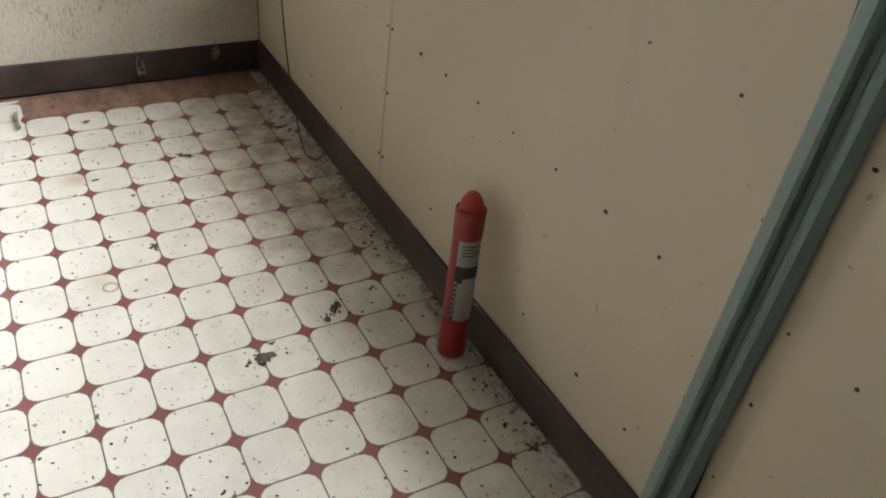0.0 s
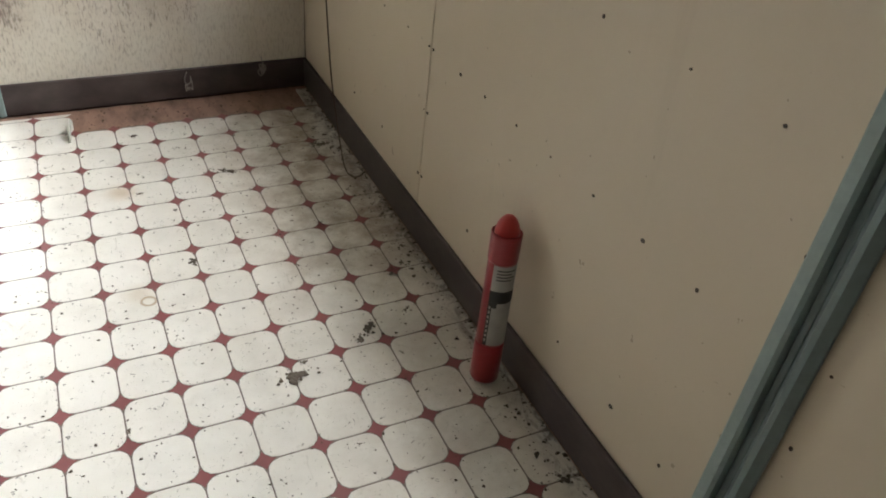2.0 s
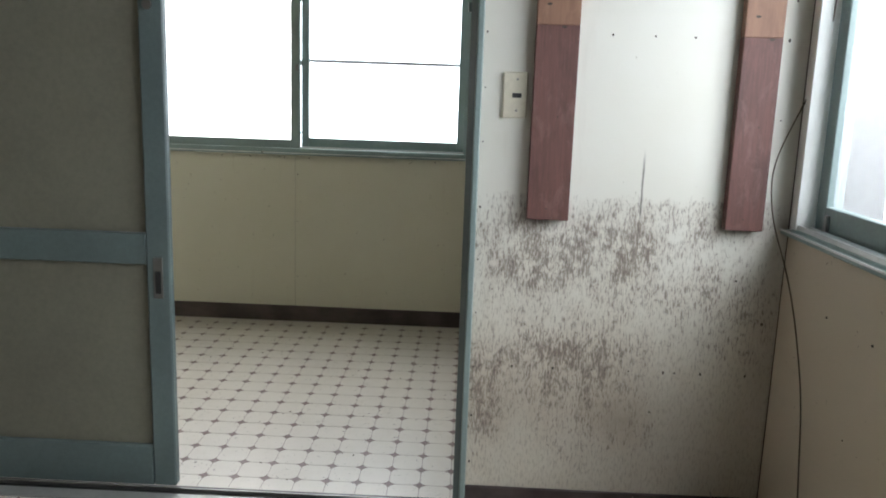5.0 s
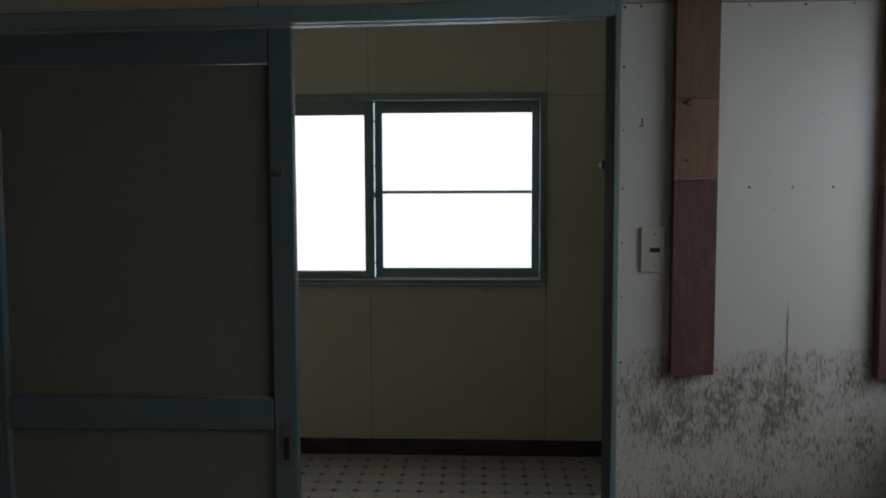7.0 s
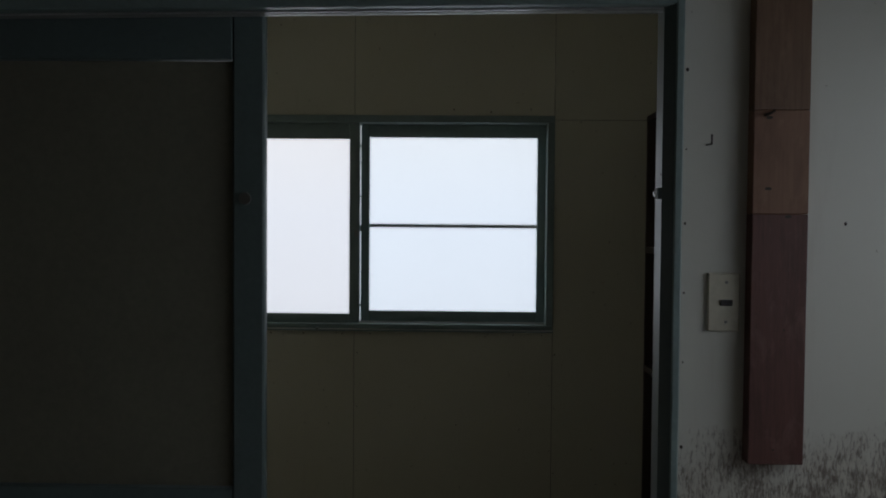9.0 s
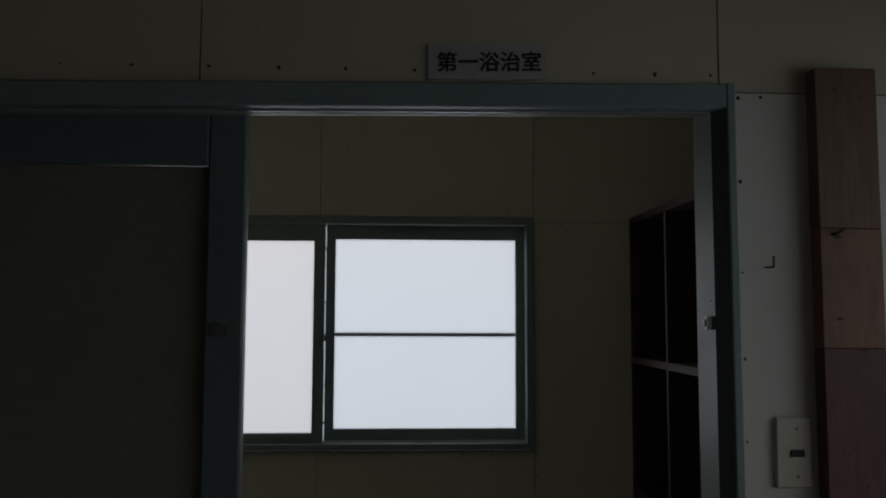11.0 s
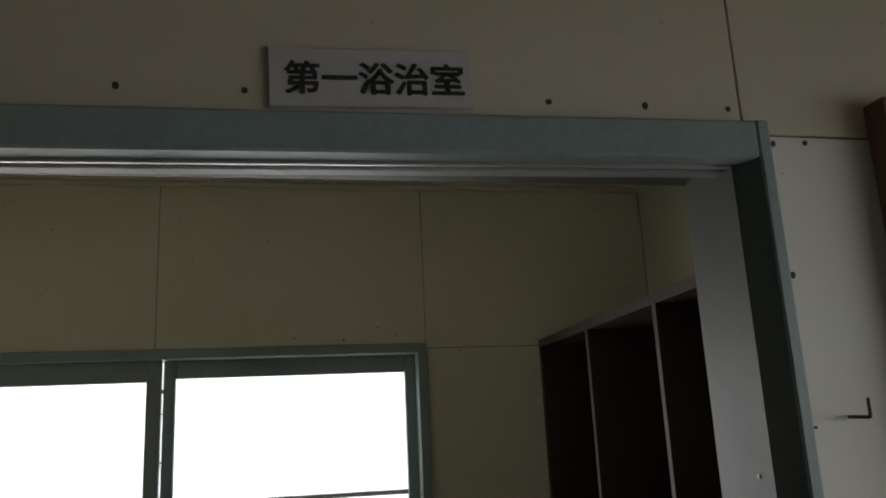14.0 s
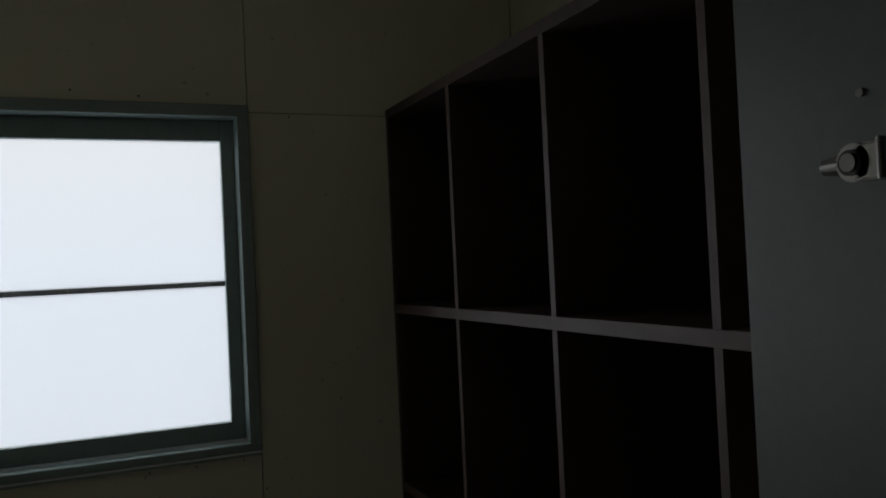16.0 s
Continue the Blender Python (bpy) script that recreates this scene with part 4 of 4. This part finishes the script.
def nails(parent, places, turn):
    for p in places:
        ob = new("nail", nail_mesh)
        ob.parent = parent
        k = rng.uniform(0.6, 1.15)
        ob.matrix_world = Matrix.Translation(p) @ turn @ Matrix.Diagonal((k, k * rng.uniform(0.8, 1.5), 1, 1))


side = [(XR, y, z) for z, ys in ((0.457, (-0.43, -0.64, -0.775, -1.03, -1.13, -1.245, -1.356, -1.476, -1.596, -1.708)), (0.168, (-0.25, -0.45, -0.65, -1.12, -1.29, -1.465, -1.62, -1.74)),
                              (0.70, (-0.28, -0.5, -0.69, -1.006, -1.253, -1.42, -1.6, -1.75)), (0.848, (-0.12, -0.28, -0.44, -0.60, -0.75, -1.05, -1.17, -1.281, -1.393, -1.51, -1.63, -1.75))) for y in ys]
side += [(XR, y, z) for z in (0.163, 0.318, 0.457, 0.587, 0.706) for y in (-0.885 - 0.05 * (z - 0.45), -0.905 - 0.05 * (z - 0.45))]
side += [(XR, -1.823 - 0.05 * (z - 0.45), z) for z in (0.156, 0.307, 0.453, 0.59, 0.711)] + [(XR, -1.905 - 0.05 * (z - 0.45), z) for z in (0.24, 0.378, 0.493, 0.702)] + [(XR, -1.996, 0.493)]
nails(wall_east, side, pose(0, 0, 0, 0, 90))
face = [(-0.871, 0, z) for z in (0.16, 0.30, 0.443, 0.6, 0.75, 0.894, 1.068, 1.209, 1.35, 1.5, 1.66, 1.81)]
face += [(x, 0, 0.45) for x in (-0.764, -0.65, -0.542, -0.44, -0.345, -0.314, -0.243, -0.12)] + [(x, 0, 1.352) for x in (-0.549, -0.44, -0.338, -0.1)]
face += [(-0.373, 0, 0.333), (-0.171, 0, 0.718), (-0.09, 0, 0.60), (-0.1, 0, 1.15), (-0.09, 0, 1.45)]
face += [(x, 0, 1.85) for x in (-2.2, -2.05, -1.93, -1.80, -1.68, -1.565, -1.445, -1.13, -1.02, -0.92)] + [(x, 0, z) for z in (2.03, 2.21) for x in (-1.825, -1.805, -0.915, -0.895)]
face += [(x, 0, 1.812) for x in (-0.83, -0.56, -0.42, -0.3)]
nails(wall_north, face, pose(0, 0, 0, 90))
far = [(x, D, 0.838) for x in (-2.2, -2.05, -1.87, -1.74, -1.2, -1.08, -0.95)] + [(x, D, z) for x in (-1.80, -0.89) for z in (0.2, 0.5, 0.75)] + [(-2.04, D, 0.42), (-1.93, D, 0.42), (-1.34, D, 0.42), (-1.19, D, 1.86), (-1.36, D, 1.87), (-0.78, D, 1.815)]
nails(wall_back, far, pose(0, 0, 0, 90))

# ---- dirt on the floor ----
def dust_clump(x, y, size, stretch, turn, label="grey clump of dust and debris lying on the floor"):
    """A loose heap of small grains and fluff."""
    bm = bmesh.new()
    r = random.Random(int(abs(x * 7919 + y * 104729)))
    for _ in range(int(20 + size * 2600)):
        rad = abs(r.gauss(0, 0.5))
        a = r.uniform(0, 6.28)
        g = size * r.choice((0.08, 0.12, 0.16, 0.24)) * max(0.5, 1.1 - rad * 0.5)
        made = bmesh.ops.create_icosphere(bm, subdivisions=1, radius=g)["verts"]
        c = Vector((math.cos(a) * rad * size * stretch, math.sin(a) * rad * size * (0.7 + 0.5 * math.sin(3 * a + x * 40)), 0))
        for v in made:
            v.co = Vector((v.co.x * r.uniform(0.7, 1.5), v.co.y * r.uniform(0.7, 1.3), max(v.co.z * 0.6 + g * 0.3, 0))) + c
    bm.transform(pose(0, 0, 0, 0, 0, turn))
    ob = solid("dust_clump", bm, CLUMP, label, "debris", "", "debris on the floor")
    ob.location = (x, y, 0.0005)
    return ob


for row in ((-0.430, -1.232, 0.021, 1.5, 10), (-0.405, -1.20, 0.008, 1.2, 40), (-0.258, -1.149, 0.014, 1.8, 60), (-0.285, -1.172, 0.010, 1.4, 80), (-0.535, -0.825, 0.012, 1.1, 100), (-0.384, -0.468, 0.014, 1.7, 150),
            (-0.605, -0.515, 0.008, 1.2, 10), (-0.166, -1.118, 0.008, 1.9, 45), (-0.125, -0.395, 0.014, 2.0, 10), (-0.10, -0.42, 0.008, 1.5, 60), (-0.09, -1.604, 0.011, 1.5, 120), (-0.718, -1.263, 0.006, 1.8, 70),
            (-0.58, -0.213, 0.010, 1.6, 15), (-0.140, -0.385, 0.010, 1.6, 20), (-0.082, -0.430, 0.011, 1.8, 70), (-0.086, -0.768, 0.008, 1.5, 80), (-0.093, -0.906, 0.008, 1.6, 100), (-0.154, -0.998, 0.006, 1.4, 30), (-0.118, -0.966, 0.007, 1.5, 60), (-0.112, -0.30, 0.007, 1.6, 50), (-0.374, -1.419, 0.004, 2.2, 160), (-0.56, -1.50, 0.006, 1.3, 80)):
    dust_clump(row[0], row[1], row[2] * 1.25, *row[3:])


def flakes(name, count, xs, ys, z, size, seed, parent, bias=1.0):
    """Loose crumbs and flakes, too many to count."""
    r = random.Random(seed)
    bm = bmesh.new()
    for _ in range(count):
        x = xs[1] - (xs[1] - xs[0]) * r.random() ** bias
        y = r.uniform(*ys)
        s = size * r.choice((0.35, 0.5, 0.6, 0.8, 1.0, 1.5))
        a = r.uniform(0, 6.28)
        n = r.choice((3, 4, 5))
        k = r.uniform(0.35, 1)
        ring = []
        for i in range(n):
            t = a + 6.28 * i / n + r.uniform(-0.4, 0.4)
            q = s * r.uniform(0.6, 1.1)
            px, py = q * math.cos(t), q * k * math.sin(t)
            ring.append(bm.verts.new((x + px * math.cos(a) - py * math.sin(a), y + px * math.sin(a) + py * math.cos(a), z + 0.0006)))
        top = bm.verts.new((x, y, z + 0.0006 + s * r.uniform(0.3, 0.7)))
        for i in range(n):
            bm.faces.new((ring[i], ring[(i + 1) % n], top))
    ob = solid(name, bm, DIRT, "dark crumbs and flakes scattered over the vinyl", "debris", "stuff")
    return ob


flakes("floor_crumbs", 4200, (-2.2, XR - 0.012), (-2.0, -0.16), 0.0, 0.0027, 2, None, 1.0)
flakes("wall_foot_crumbs", 420, (-0.13, XR - 0.011), (-1.7, -0.05), 0.0, 0.0042, 3, None, 1.9)
flakes("torn_edge_crumbs", 160, (-0.74, XR - 0.012), (-0.15, -0.012), -0.0062, 0.0034, 5, None, 0.8)
flakes("back_room_crumbs", 260, (-2.4, -0.5), (0.2, 2.0), Z2, 0.0036, 6, None)

# torn vinyl curling up beside the bare strip
bm = bmesh.new()
rows = []
for i in range(9):
    t = i / 8
    a = t * 2.2
    rows.append([bm.verts.new((-0.742 + 0.020 * math.sin(a) * (0.5 + 0.5 * k / 6), -0.215 + 0.105 * k / 6 + 0.006 * math.sin(5 * t + k), 0.002 + 0.026 * (1 - math.cos(a)) * (0.4 + 0.6 * math.sin(3.1 * k / 6)))) for k in range(7)])
for p, q in zip(rows, rows[1:]):
    for k in range(6):
        bm.faces.new((p[k], p[k + 1], q[k + 1], q[k]))
flap = solid("vinyl_flap", bm, TILE, "torn white vinyl flap curling up from the floor", "vinyl flap")
mod = flap.modifiers.new("thickness", "SOLIDIFY")
mod.thickness = 0.0018

# torn scraps hanging on the baseboard
for x, z, seed in ((-0.40, 0.050, 1), (-0.185, 0.075, 2)):
    r = random.Random(seed)
    pts = [(x, -0.010, z + 0.03)]
    for _ in range(11):
        pts.append((x + r.uniform(-0.016, 0.016), -0.012 - r.uniform(0, 0.006), z + r.uniform(-0.035, 0.03)))
    tagged(new("scrap", tube(pts, 0.0016, "scrap", BASE_END)), "thin grey torn scrap stuck to the baseboard", "scrap", "scraps on the baseboard")
